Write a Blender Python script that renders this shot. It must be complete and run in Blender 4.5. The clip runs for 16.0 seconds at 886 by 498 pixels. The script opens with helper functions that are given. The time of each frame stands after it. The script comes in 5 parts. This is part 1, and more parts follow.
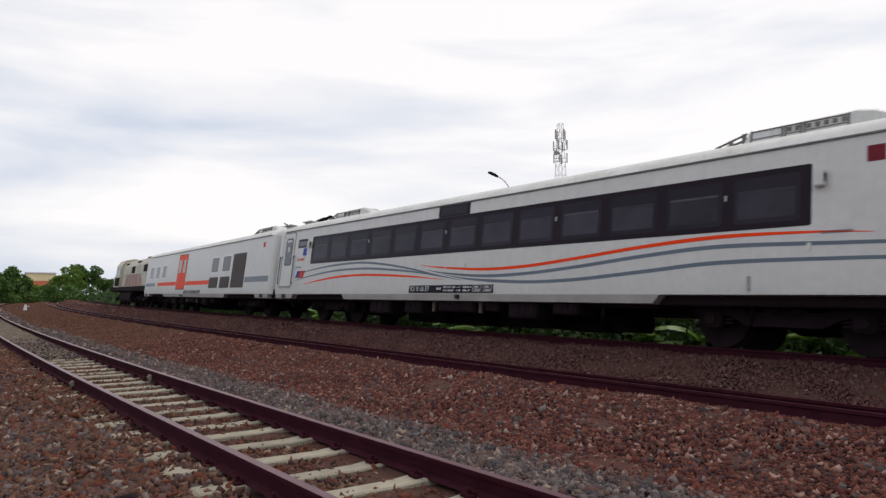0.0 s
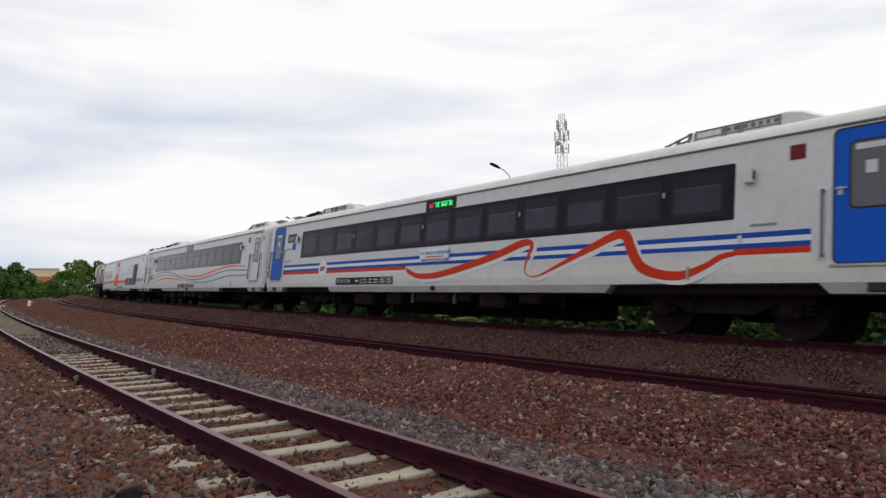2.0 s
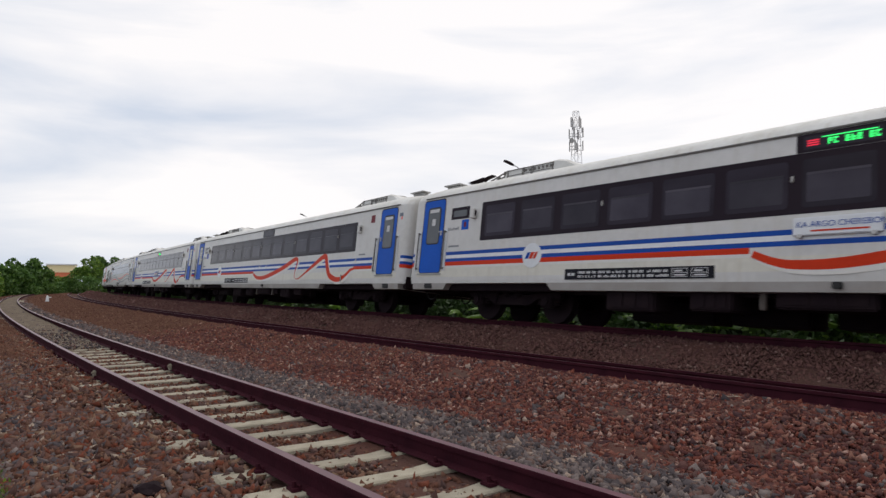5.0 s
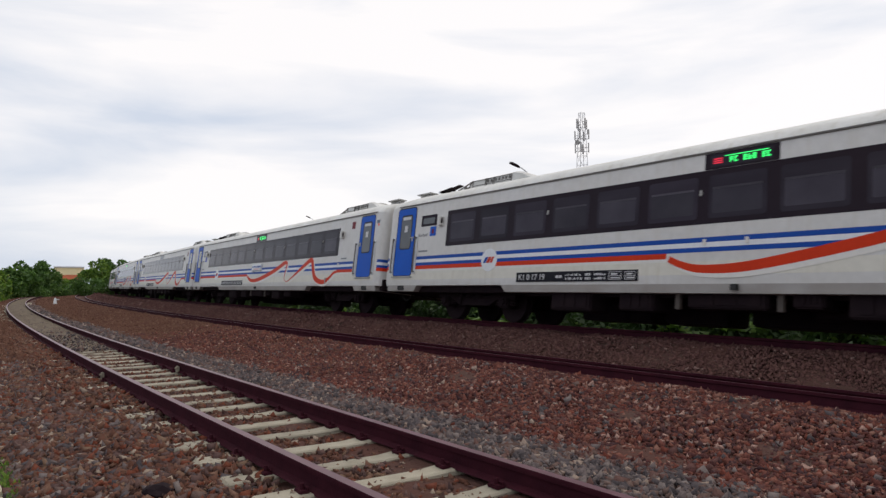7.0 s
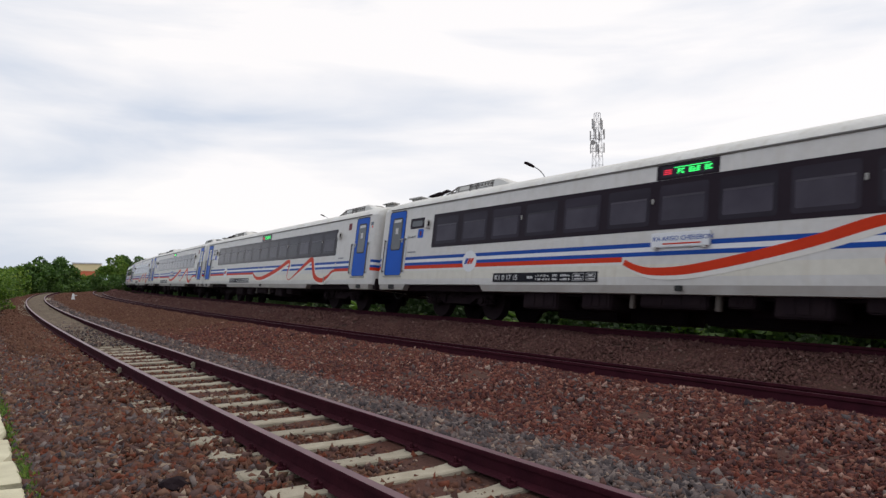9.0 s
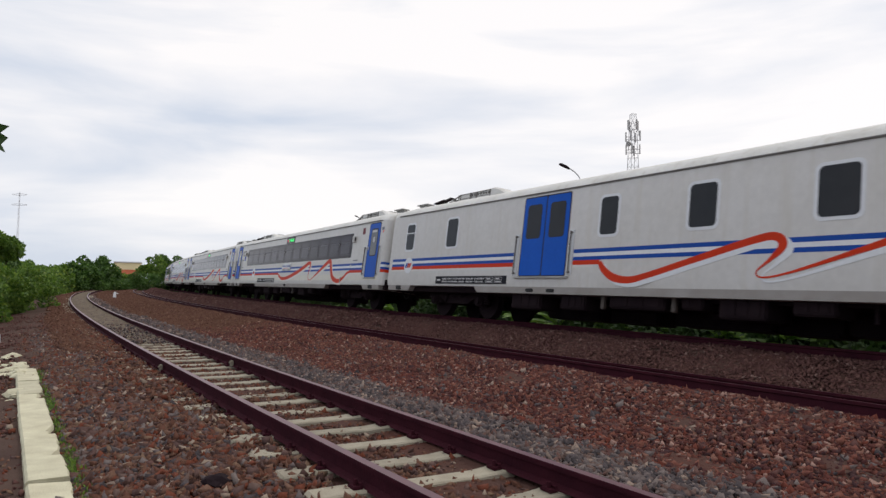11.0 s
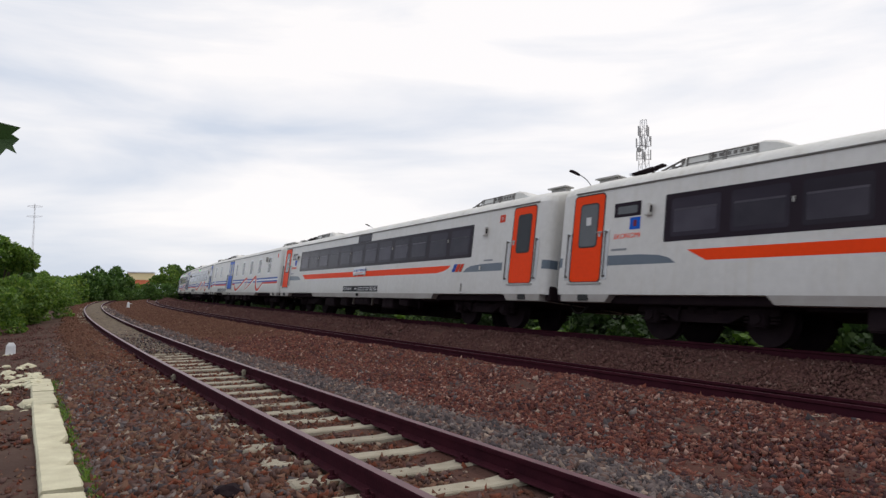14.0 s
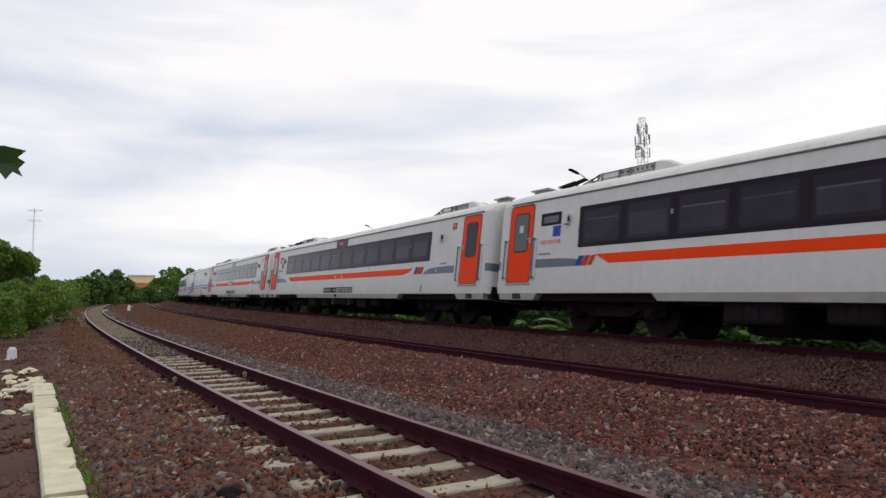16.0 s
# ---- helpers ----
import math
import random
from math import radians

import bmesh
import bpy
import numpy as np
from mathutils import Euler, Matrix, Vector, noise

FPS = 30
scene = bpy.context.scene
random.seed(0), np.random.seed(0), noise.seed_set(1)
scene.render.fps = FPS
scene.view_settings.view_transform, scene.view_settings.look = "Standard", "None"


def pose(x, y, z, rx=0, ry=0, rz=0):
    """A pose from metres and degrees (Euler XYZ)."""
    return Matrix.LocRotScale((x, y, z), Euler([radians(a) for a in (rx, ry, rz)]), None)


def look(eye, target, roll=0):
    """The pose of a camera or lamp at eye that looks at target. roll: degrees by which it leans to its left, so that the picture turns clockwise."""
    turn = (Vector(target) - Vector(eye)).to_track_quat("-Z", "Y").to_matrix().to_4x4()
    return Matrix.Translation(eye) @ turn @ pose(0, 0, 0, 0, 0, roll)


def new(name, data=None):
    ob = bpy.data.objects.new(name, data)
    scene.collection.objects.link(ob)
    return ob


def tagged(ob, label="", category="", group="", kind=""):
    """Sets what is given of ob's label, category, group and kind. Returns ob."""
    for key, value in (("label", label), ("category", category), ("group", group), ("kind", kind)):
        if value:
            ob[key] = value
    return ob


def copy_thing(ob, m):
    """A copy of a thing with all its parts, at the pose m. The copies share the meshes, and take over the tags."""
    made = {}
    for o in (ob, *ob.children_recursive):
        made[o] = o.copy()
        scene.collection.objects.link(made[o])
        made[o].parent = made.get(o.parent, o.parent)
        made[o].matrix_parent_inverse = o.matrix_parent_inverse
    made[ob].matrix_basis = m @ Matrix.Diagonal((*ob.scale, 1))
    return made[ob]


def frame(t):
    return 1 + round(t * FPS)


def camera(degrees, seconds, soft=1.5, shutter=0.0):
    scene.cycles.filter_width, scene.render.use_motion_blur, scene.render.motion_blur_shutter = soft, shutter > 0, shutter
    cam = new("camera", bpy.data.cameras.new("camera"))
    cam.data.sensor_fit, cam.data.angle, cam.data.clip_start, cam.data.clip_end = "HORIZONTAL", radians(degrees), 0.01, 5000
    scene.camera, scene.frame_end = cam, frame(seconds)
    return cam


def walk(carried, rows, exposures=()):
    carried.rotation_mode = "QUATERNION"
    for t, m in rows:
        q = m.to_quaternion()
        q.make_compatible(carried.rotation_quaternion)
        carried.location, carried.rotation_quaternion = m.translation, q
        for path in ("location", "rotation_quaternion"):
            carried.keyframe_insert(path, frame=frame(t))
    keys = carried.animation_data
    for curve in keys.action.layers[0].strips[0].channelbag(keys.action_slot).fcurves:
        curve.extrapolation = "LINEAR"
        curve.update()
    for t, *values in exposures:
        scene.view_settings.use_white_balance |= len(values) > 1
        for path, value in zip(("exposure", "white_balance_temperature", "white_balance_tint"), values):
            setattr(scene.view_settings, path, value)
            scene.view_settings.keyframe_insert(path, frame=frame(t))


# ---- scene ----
cam = camera(66.97, 16.0, soft=1.4, shutter=0.12)
ROWS = (
    (0, 0.081, -0.035, 1.240, -7.13, 3.95, 0.21),
    (0.5, 0.079, -0.031, 1.231, -7.10, 3.89, -0.02),
    (1, 0.092, -0.022, 1.230, -7.21, 3.73, -0.28),
    (1.5, 0.096, -0.033, 1.229, -7.07, 3.51, -0.47),
    (2, 0.080, -0.016, 1.231, -6.94, 3.27, -0.32),
    (2.5, 0.074, -0.016, 1.227, -7.26, 3.16, -0.26),
    (3, 0.066, -0.006, 1.233, -7.08, 3.10, -0.10),
    (3.5, 0.060, 0.019, 1.225, -6.83, 3.07, -0.11),
    (4, 0.065, 0.014, 1.227, -6.31, 3.02, -0.19),
    (6.5, 0.055, -0.014, 1.233, -5.52, 3.16, -0.01),
    (7, 0.052, -0.007, 1.231, -5.32, 3.22, -0.13),
    (7.5, 0.072, -0.020, 1.230, -5.11, 3.26, -0.40),
    (8, 0.065, -0.009, 1.226, -4.88, 3.20, -0.09),
    (8.5, 0.063, -0.021, 1.230, -4.63, 3.16, 0.07),
    (9, 0.046, -0.023, 1.225, -4.13, 3.17, 0.40),
    (11.5, -0.013, 0.004, 1.226, -0.71, 3.35, 0.68),
    (12, -0.010, 0.000, 1.236, -0.24, 3.57, 0.29),
    (12.5, -0.000, -0.000, 1.227, -0.00, 3.74, 0.19),
    (13, -0.003, -0.003, 1.230, 0.38, 3.83, 0.34),
    (13.5, -0.002, -0.007, 1.225, -0.11, 3.90, 0.51),
    (14, -0.005, 0.006, 1.228, -0.39, 3.92, 0.53),
    (14.5, -0.002, -0.008, 1.236, -0.44, 3.89, 0.33),
    (15, 0.010, -0.015, 1.230, -0.54, 4.01, -0.12),
    (15.5, 0.007, -0.019, 1.234, -0.52, 3.94, -0.12),
    (16, 0.004, -0.017, 1.232, -0.39, 3.91, -0.06),)


def eye_pose(x, y, z, yaw, pitch, roll):
    a, p = radians(yaw), radians(pitch)
    way = Vector((-math.sin(a) * math.cos(p), math.cos(a) * math.cos(p), math.sin(p)))
    return look((x, y, z), Vector((x, y, z)) + way * 10, roll)


walk(cam, [(t, eye_pose(*r)) for t, *r in ROWS], exposures=((0, 0.0, 6680, 12.0), (16, 0.0, 6680, 12.0)))

# ---- light: a bright overcast sky ----
SUN_AZ, SUN_UP = radians(62), radians(55)
SUNWARD = (math.sin(SUN_AZ) * math.cos(SUN_UP), math.cos(SUN_AZ) * math.cos(SUN_UP), math.sin(SUN_UP))
world = bpy.data.worlds.new("overcast_sky")
scene.world = world
world.use_nodes = True
wn, wl = world.node_tree.nodes, world.node_tree.links
wn.clear()
sky = wn.new("ShaderNodeTexSky")
sky.sky_type, sky.sun_disc = "NISHITA", False
sky.sun_elevation, sky.sun_rotation = SUN_UP, SUN_AZ
coord = wn.new("ShaderNodeTexCoord")
stretch = wn.new("ShaderNodeMapping")
stretch.inputs["Scale"].default_value = (1.3, 1.3, 6.5)
cloud = wn.new("ShaderNodeTexNoise")
cloud.inputs["Scale"].default_value, cloud.inputs["Detail"].default_value = 1.35, 9.0
cloud.inputs["Roughness"].default_value, cloud.inputs["Distortion"].default_value = 0.5, 0.35
ramp = wn.new("ShaderNodeValToRGB")
ramp.color_ramp.elements[0].position, ramp.color_ramp.elements[1].position = 0.36, 0.60
ramp.color_ramp.elements[0].color, ramp.color_ramp.elements[1].color = (0.66, 0.74, 0.86, 1), (1.03, 1.03, 1.04, 1)
back_sky, back_cloud, mixer, wout = (wn.new("ShaderNodeBackground"), wn.new("ShaderNodeBackground"), wn.new("ShaderNodeMixShader"),
                                     wn.new("ShaderNodeOutputWorld"))
back_sky.inputs["Strength"].default_value, back_cloud.inputs["Strength"].default_value = 0.10, 1.0
mixer.inputs["Fac"].default_value = 0.93
wl.new(coord.outputs["Generated"], stretch.inputs["Vector"])
wl.new(stretch.outputs["Vector"], cloud.inputs["Vector"])
toward = wn.new("ShaderNodeVectorMath")
toward.operation = "DOT_PRODUCT"
toward.inputs[1].default_value = SUNWARD
lift = wn.new("ShaderNodeMath")
lift.operation, lift.inputs[1].default_value = "MULTIPLY_ADD", 0.30
base = wn.new("ShaderNodeMath")
base.operation, base.inputs[1].default_value = "SUBTRACT", 0.10
wl.new(coord.outputs["Generated"], toward.inputs[0])
wl.new(toward.outputs["Value"], lift.inputs[0])
wl.new(cloud.outputs["Fac"], base.inputs[0])
wl.new(base.outputs["Value"], lift.inputs[2])
wl.new(lift.outputs["Value"], ramp.inputs["Fac"])
wl.new(sky.outputs["Color"], back_sky.inputs["Color"])
wl.new(ramp.outputs["Color"], back_cloud.inputs["Color"])
wl.new(back_sky.outputs["Background"], mixer.inputs[1])
wl.new(back_cloud.outputs["Background"], mixer.inputs[2])
wl.new(mixer.outputs["Shader"], wout.inputs["Surface"])

sun = new("sun", bpy.data.lights.new("sun", "SUN"))
sun.data.energy, sun.data.angle, sun.data.color = 0.7, radians(18), (1.0, 0.97, 0.92)
sun.matrix_world = look((0, 0, 50), Vector((0, 0, 50)) - Vector(SUNWARD) * 10)


# ---- materials ----
def material(name, colour, rough=0.6, metal=0.0, second=None, scale=6.0, bump=0.0, fine=60.0, island=None, spec=0.5, spread=0.5, stretchz=1.0, rand=0.0, glow=0.0, sheer=0.0, streak=None):
    """A surface of two colours in patches, with fine grain; island: colours that go from piece to piece."""
    m = bpy.data.materials.new(name)
    m.use_nodes = True
    n, l = m.node_tree.nodes, m.node_tree.links
    b = n["Principled BSDF"]
    b.inputs["Roughness"].default_value, b.inputs["Metallic"].default_value = rough, metal
    b.inputs["Specular IOR Level"].default_value = spec
    tc = n.new("ShaderNodeTexCoord")
    mp = n.new("ShaderNodeMapping")
    mp.inputs["Scale"].default_value = (1, 1, stretchz)
    l.new(tc.outputs["Object"], mp.inputs["Vector"])
    big, small = n.new("ShaderNodeTexNoise"), n.new("ShaderNodeTexNoise")
    big.inputs["Scale"].default_value, big.inputs["Detail"].default_value = scale, 6
    small.inputs["Scale"].default_value, small.inputs["Detail"].default_value = fine, 4
    l.new(mp.outputs["Vector"], big.inputs["Vector"])
    l.new(mp.outputs["Vector"], small.inputs["Vector"])
    mix = n.new("ShaderNodeMix")
    mix.data_type = "RGBA"
    second = second or tuple(c * 0.8 for c in colour)
    mix.inputs["A"].default_value, mix.inputs["B"].default_value = (*colour, 1), (*second, 1)
    rng = n.new("ShaderNodeMapRange")
    rng.inputs["From Min"].default_value, rng.inputs["From Max"].default_value = 0.5 - spread / 2, 0.5 + spread / 2
    l.new(big.outputs["Fac"], rng.inputs["Value"])
    l.new(rng.outputs["Result"], mix.inputs["Factor"])
    out = mix.outputs["Result"]
    if island:
        geo = n.new("ShaderNodeNewGeometry")
        cr = n.new("ShaderNodeValToRGB")
        cr.color_ramp.interpolation = "CONSTANT"
        for i, (p, c) in enumerate(island):
            e = cr.color_ramp.elements[i] if i < 2 else cr.color_ramp.elements.new(p)
            e.position, e.color = p, (*c, 1)
        l.new(geo.outputs["Random Per Island"], cr.inputs["Fac"])
        mul = n.new("ShaderNodeMix")
        mul.data_type = "RGBA"
        mul.inputs["Factor"].default_value = 0.38
        l.new(cr.outputs["Color"], mul.inputs["A"])
        l.new(out, mul.inputs["B"])
        out = mul.outputs["Result"]
    grain = n.new("ShaderNodeMix")
    grain.data_type, grain.blend_type = "RGBA", "MULTIPLY"
    grain.inputs["Factor"].default_value = 0.18
    l.new(out, grain.inputs["A"])
    l.new(small.outputs["Fac"], grain.inputs["B"])
    if rand:
        info = n.new("ShaderNodeObjectInfo")
        vr = n.new("ShaderNodeMapRange")
        vr.inputs["To Min"].default_value, vr.inputs["To Max"].default_value = 1 - rand, 1 + rand
        l.new(info.outputs["Random"], vr.inputs["Value"])
        vm = n.new("ShaderNodeVectorMath")
        vm.operation = "SCALE"
        l.new(grain.outputs["Result"], vm.inputs[0])
        l.new(vr.outputs["Result"], vm.inputs["Scale"])
        l.new(vm.outputs["Vector"], b.inputs["Base Color"])
    else:
        l.new(grain.outputs["Result"], b.inputs["Base Color"])
    if bump:
        bp = n.new("ShaderNodeBump")
        bp.inputs["Strength"].default_value, bp.inputs["Distance"].default_value = bump, 0.02
        l.new(small.outputs["Fac"], bp.inputs["Height"])
        l.new(bp.outputs["Normal"], b.inputs["Normal"])
    if streak:
        run = n.new("ShaderNodeMapping")
        run.inputs["Scale"].default_value = (1, 1, 0.06)
        drip, reach = n.new("ShaderNodeTexNoise"), n.new("ShaderNodeMapRange")
        drip.inputs["Scale"].default_value, drip.inputs["Detail"].default_value = 7.0, 5
        reach.inputs["From Min"].default_value, reach.inputs["From Max"].default_value = 0.52, 0.74
        reach.inputs["To Max"].default_value = 0.45
        soil = n.new("ShaderNodeMix")
        soil.data_type = "RGBA"
        soil.inputs["B"].default_value = (*streak, 1)
        l.new(tc.outputs["Object"], run.inputs["Vector"])
        l.new(run.outputs["Vector"], drip.inputs["Vector"])
        l.new(drip.outputs["Fac"], reach.inputs["Value"])
        l.new(reach.outputs["Result"], soil.inputs["Factor"])
        l.new(grain.outputs["Result"], soil.inputs["A"])
        l.new(soil.outputs["Result"], b.inputs["Base Color"])
    if sheer:
        glowing, both = n.new("ShaderNodeBsdfTranslucent"), n.new("ShaderNodeMixShader")
        both.inputs["Fac"].default_value = sheer
        l.new(grain.outputs["Result"], glowing.inputs["Color"])
        l.new(b.outputs["BSDF"], both.inputs[1])
        l.new(glowing.outputs["BSDF"], both.inputs[2])
        l.new(both.outputs["Shader"], n["Material Output"].inputs["Surface"])
    if glow:
        b.inputs["Emission Color"].default_value, b.inputs["Emission Strength"].default_value = (*colour, 1), glow
    return m


WHITE = material("white_coach_paint", (0.72, 0.71, 0.69), 0.35, second=(0.65, 0.635, 0.60), scale=0.9, fine=9, spread=0.6, spec=0.3, streak=(0.56, 0.53, 0.47))
ROOF = material("weathered_white_roof", (0.74, 0.74, 0.72), 0.5, second=(0.60, 0.59, 0.55), scale=1.6, fine=14, streak=(0.42, 0.39, 0.33))
SKIRT = material("dusty_grey_skirt", (0.42, 0.40, 0.38), 0.55, second=(0.34, 0.31, 0.28), scale=2.5, fine=20)
BLUE = material("blue_paint", (0.003, 0.108, 0.58), 0.42, second=(0.003, 0.094, 0.51), scale=1.4, fine=12, spec=0.12)
DARK_RED = material("dark_red_paint", (0.20, 0.012, 0.025), 0.5, second=(0.16, 0.01, 0.02), scale=3, fine=20, spec=0.2)
STRIPE_BLUE = material("blue_stripe_paint", (0.006, 0.074, 0.40), 0.45, second=(0.008, 0.068, 0.34), scale=1.5, fine=12, spec=0.14)
STRIPE_WHITE = material("bright_white_stripe", (0.80, 0.82, 0.84), 0.35, second=(0.74, 0.76, 0.78), scale=2, fine=12)
RED = material("red_orange_paint", (0.68, 0.045, 0.010), 0.45, second=(0.60, 0.038, 0.009), scale=1.4, fine=12, spec=0.12)
ORANGE = material("orange_paint", (0.98, 0.066, 0.005), 0.45, second=(0.92, 0.058, 0.005), scale=1.3, fine=12, spec=0.10)
SLATE = material("slate_blue_paint", (0.115, 0.15, 0.19), 0.35, second=(0.10, 0.13, 0.165), scale=1.5, fine=12)
CREAM = material("cream_shadow_paint", (0.78, 0.75, 0.69), 0.35, second=(0.72, 0.69, 0.64), scale=1.5, fine=12)
LOWER = material("cream_lower_paint", (0.745, 0.720, 0.635), 0.35, second=(0.68, 0.65, 0.56), scale=0.9, fine=9, spread=0.6, spec=0.3, streak=(0.52, 0.47, 0.38))
BAND = material("black_window_band", (0.020, 0.012, 0.019), 0.14, second=(0.024, 0.015, 0.022), scale=1.2, fine=8, spec=0.09)
PANE = material("tinted_window_glass", (0.025, 0.018, 0.028), 0.08, second=(0.036, 0.029, 0.042), scale=0.9, fine=3, spread=0.4, stretchz=3.0, rand=0.25, spec=0.13)
INSIDE = material("dim_interior_behind_glass", (0.040, 0.034, 0.048), 0.10, second=(0.066, 0.059, 0.076), scale=1.4, fine=5, spread=0.4, rand=0.3, spec=0.13)
LEDGE = material("pale_blind_edge", (0.080, 0.073, 0.088), 0.3, second=(0.055, 0.048, 0.062), scale=3, fine=10, rand=0.4, spec=0.13)
# Dark grey for grilles and bars; on the gutter it paints in the shadow line.
GUTTER = material("dark_grey_and_shadow_paint", (0.17, 0.16, 0.15), 0.6, second=(0.11, 0.10, 0.09), scale=3, fine=25)
DOOR_GLASS = material("grey_door_glass", (0.075, 0.080, 0.085), 0.08, second=(0.10, 0.105, 0.11), scale=2, fine=5)
FAR_GLASS = material("dark_glass", (0.02, 0.022, 0.026), 0.12, second=(0.03, 0.032, 0.036), scale=2, fine=5, spec=0.22)
STEEL = material("pale_painted_steel", (0.58, 0.57, 0.55), 0.4, metal=0.15, second=(0.48, 0.47, 0.45), scale=6, fine=60)
GREY = material("grey_metal_casing", (0.46, 0.45, 0.43), 0.5, second=(0.32, 0.31, 0.29), scale=3, fine=25)
DARK = material("sooty_black_iron", (0.017, 0.011, 0.014), 0.85, second=(0.026, 0.017, 0.019), scale=4, fine=30, bump=0.2, spec=0.06)
RUBBER = material("black_rubber", (0.012, 0.012, 0.013), 0.75, second=(0.02, 0.02, 0.02), scale=6, fine=40)
WOOD_BROWN = material("brown_louvre_paint", (0.10, 0.075, 0.06), 0.6, second=(0.07, 0.055, 0.045), scale=8, fine=40)
PLATE = material("black_plate", (0.010, 0.010, 0.016), 0.5, second=(0.015, 0.015, 0.021), scale=4, fine=30, spec=0.1)
LETTER = material("white_lettering", (0.66, 0.66, 0.66), 0.5, second=(0.60, 0.60, 0.60), scale=8, fine=40)
LETTER_GREY = material("grey_lettering", (0.20, 0.21, 0.23), 0.5, second=(0.24, 0.25, 0.26), scale=8, fine=40)
LED_GREEN = material("green_display_dots", (0.02, 0.95, 0.18), 0.5, second=(0.02, 0.85, 0.18), glow=1.0)
LED_RED = material("red_display_dots", (0.95, 0.02, 0.06), 0.5, second=(0.85, 0.02, 0.06), glow=0.55)
RUST = material("rusty_rail_side", (0.062, 0.014, 0.022), 0.8, second=(0.036, 0.009, 0.015), scale=5, fine=45, bump=0.3, spec=0.05)
RAILTOP = material("worn_rail_head", (0.15, 0.058, 0.076), 0.38, metal=0.2, second=(0.095, 0.034, 0.046), scale=3, fine=40, spec=0.35)
SLEEPER = material("weathered_concrete", (0.37, 0.335, 0.26), 0.85, second=(0.26, 0.23, 0.17), scale=7, fine=70, bump=0.4, rand=0.18)
KERB = material("pale_yellow_concrete", (0.68, 0.65, 0.47), 0.85, second=(0.50, 0.46, 0.32), scale=5, fine=60, bump=0.4, rand=0.1)
GROUND = material("brown_ballast_bed", (0.100, 0.042, 0.033), 0.9, second=(0.085, 0.058, 0.049), scale=0.9, fine=26, bump=0.9, spec=0.06)
STONES = ((0, (0.126, 0.040, 0.031)), (0.16, (0.196, 0.070, 0.051)), (0.30, (0.070, 0.024, 0.024)), (0.46, (0.252, 0.098, 0.068)), (0.56, (0.122, 0.062, 0.056)),
          (0.68, (0.046, 0.028, 0.033)), (0.80, (0.295, 0.150, 0.110)), (0.88, (0.200, 0.052, 0.032)), (0.955, (0.500, 0.325, 0.265)))
STONE_BROWN = material("reddish_brown_ballast", (0.12, 0.052, 0.044), 0.85, second=(0.07, 0.032, 0.030), scale=1.2, fine=70, bump=0.3, island=STONES, spec=0.08)
# Dusty brown stones, their colours lowered to stand for the train's shade.
SHADE_TONED = ((0, (0.125, 0.062, 0.054)), (0.3, (0.155, 0.078, 0.066)), (0.6, (0.098, 0.048, 0.045)), (0.85, (0.190, 0.104, 0.086)), (0.97, (0.30, 0.20, 0.17)))
STONE_DARK = material("dusty_shade_toned_ballast", (0.125, 0.064, 0.056), 0.9, second=(0.100, 0.050, 0.046), scale=1.2, fine=70, bump=0.3, island=SHADE_TONED, spec=0.06)
MIXED = ((0, (0.130, 0.054, 0.036)), (0.19, (0.140, 0.088, 0.082)), (0.31, (0.23, 0.150, 0.100)), (0.38, (0.185, 0.044, 0.022)), (0.53, (0.040, 0.022, 0.022)), (0.66, (0.175, 0.088, 0.060)),
         (0.80, (0.095, 0.062, 0.062)), (0.90, (0.21, 0.118, 0.082)), (0.965, (0.44, 0.36, 0.28)))
EARTHY = ((0, (0.140, 0.072, 0.048)), (0.3, (0.108, 0.052, 0.037)), (0.55, (0.165, 0.086, 0.058)), (0.78, (0.125, 0.064, 0.048)), (0.95, (0.24, 0.15, 0.11)))
STONE_EARTHY = material("dusty_brown_ballast", (0.130, 0.066, 0.046), 0.9, second=(0.105, 0.050, 0.037), scale=0.6, fine=50, bump=0.3, island=EARTHY, spec=0.06)
STONE_MIXED = material("mixed_brown_tan_grey_ballast", (0.135, 0.072, 0.050), 0.85, second=(0.08, 0.042, 0.032), scale=1.2, fine=70, bump=0.3, island=MIXED, spec=0.1)
DIRT = material("trodden_brown_dirt", (0.115, 0.075, 0.060), 0.95, second=(0.066, 0.041, 0.035), scale=1.1, fine=30, bump=0.6, spec=0.05)
SILT = material("pale_silted_gravel", (0.205, 0.170, 0.130), 0.95, second=(0.105, 0.078, 0.060), scale=3.5, fine=40, bump=0.8, spec=0.05)
GREYS = ((0, (0.086, 0.066, 0.069)), (0.22, (0.165, 0.125, 0.118)), (0.42, (0.044, 0.033, 0.037)), (0.60, (0.169, 0.096, 0.072)), (0.74, (0.247, 0.197, 0.180)),
         (0.86, (0.156, 0.062, 0.044)), (0.95, (0.442, 0.326, 0.252)))
STONE_GREY = material("grey_ballast", (0.12, 0.11, 0.11), 0.85, second=(0.08, 0.075, 0.08), scale=1.2, fine=70, bump=0.3, island=GREYS, spec=0.1)
LEAVES = ((0, (0.135, 0.260, 0.030)), (0.3, (0.200, 0.350, 0.040)), (0.55, (0.090, 0.185, 0.026)), (0.75, (0.265, 0.420, 0.052)), (0.92, (0.360, 0.480, 0.080)))
LEAF = material("green_foliage", (0.05, 0.11, 0.02), 0.55, second=(0.03, 0.07, 0.015), scale=0.35, fine=12, island=LEAVES, sheer=0.45)
DARKLEAVES = ((0, (0.030, 0.080, 0.014)), (0.4, (0.050, 0.12, 0.020)), (0.75, (0.022, 0.058, 0.012)), (0.92, (0.085, 0.16, 0.028)))
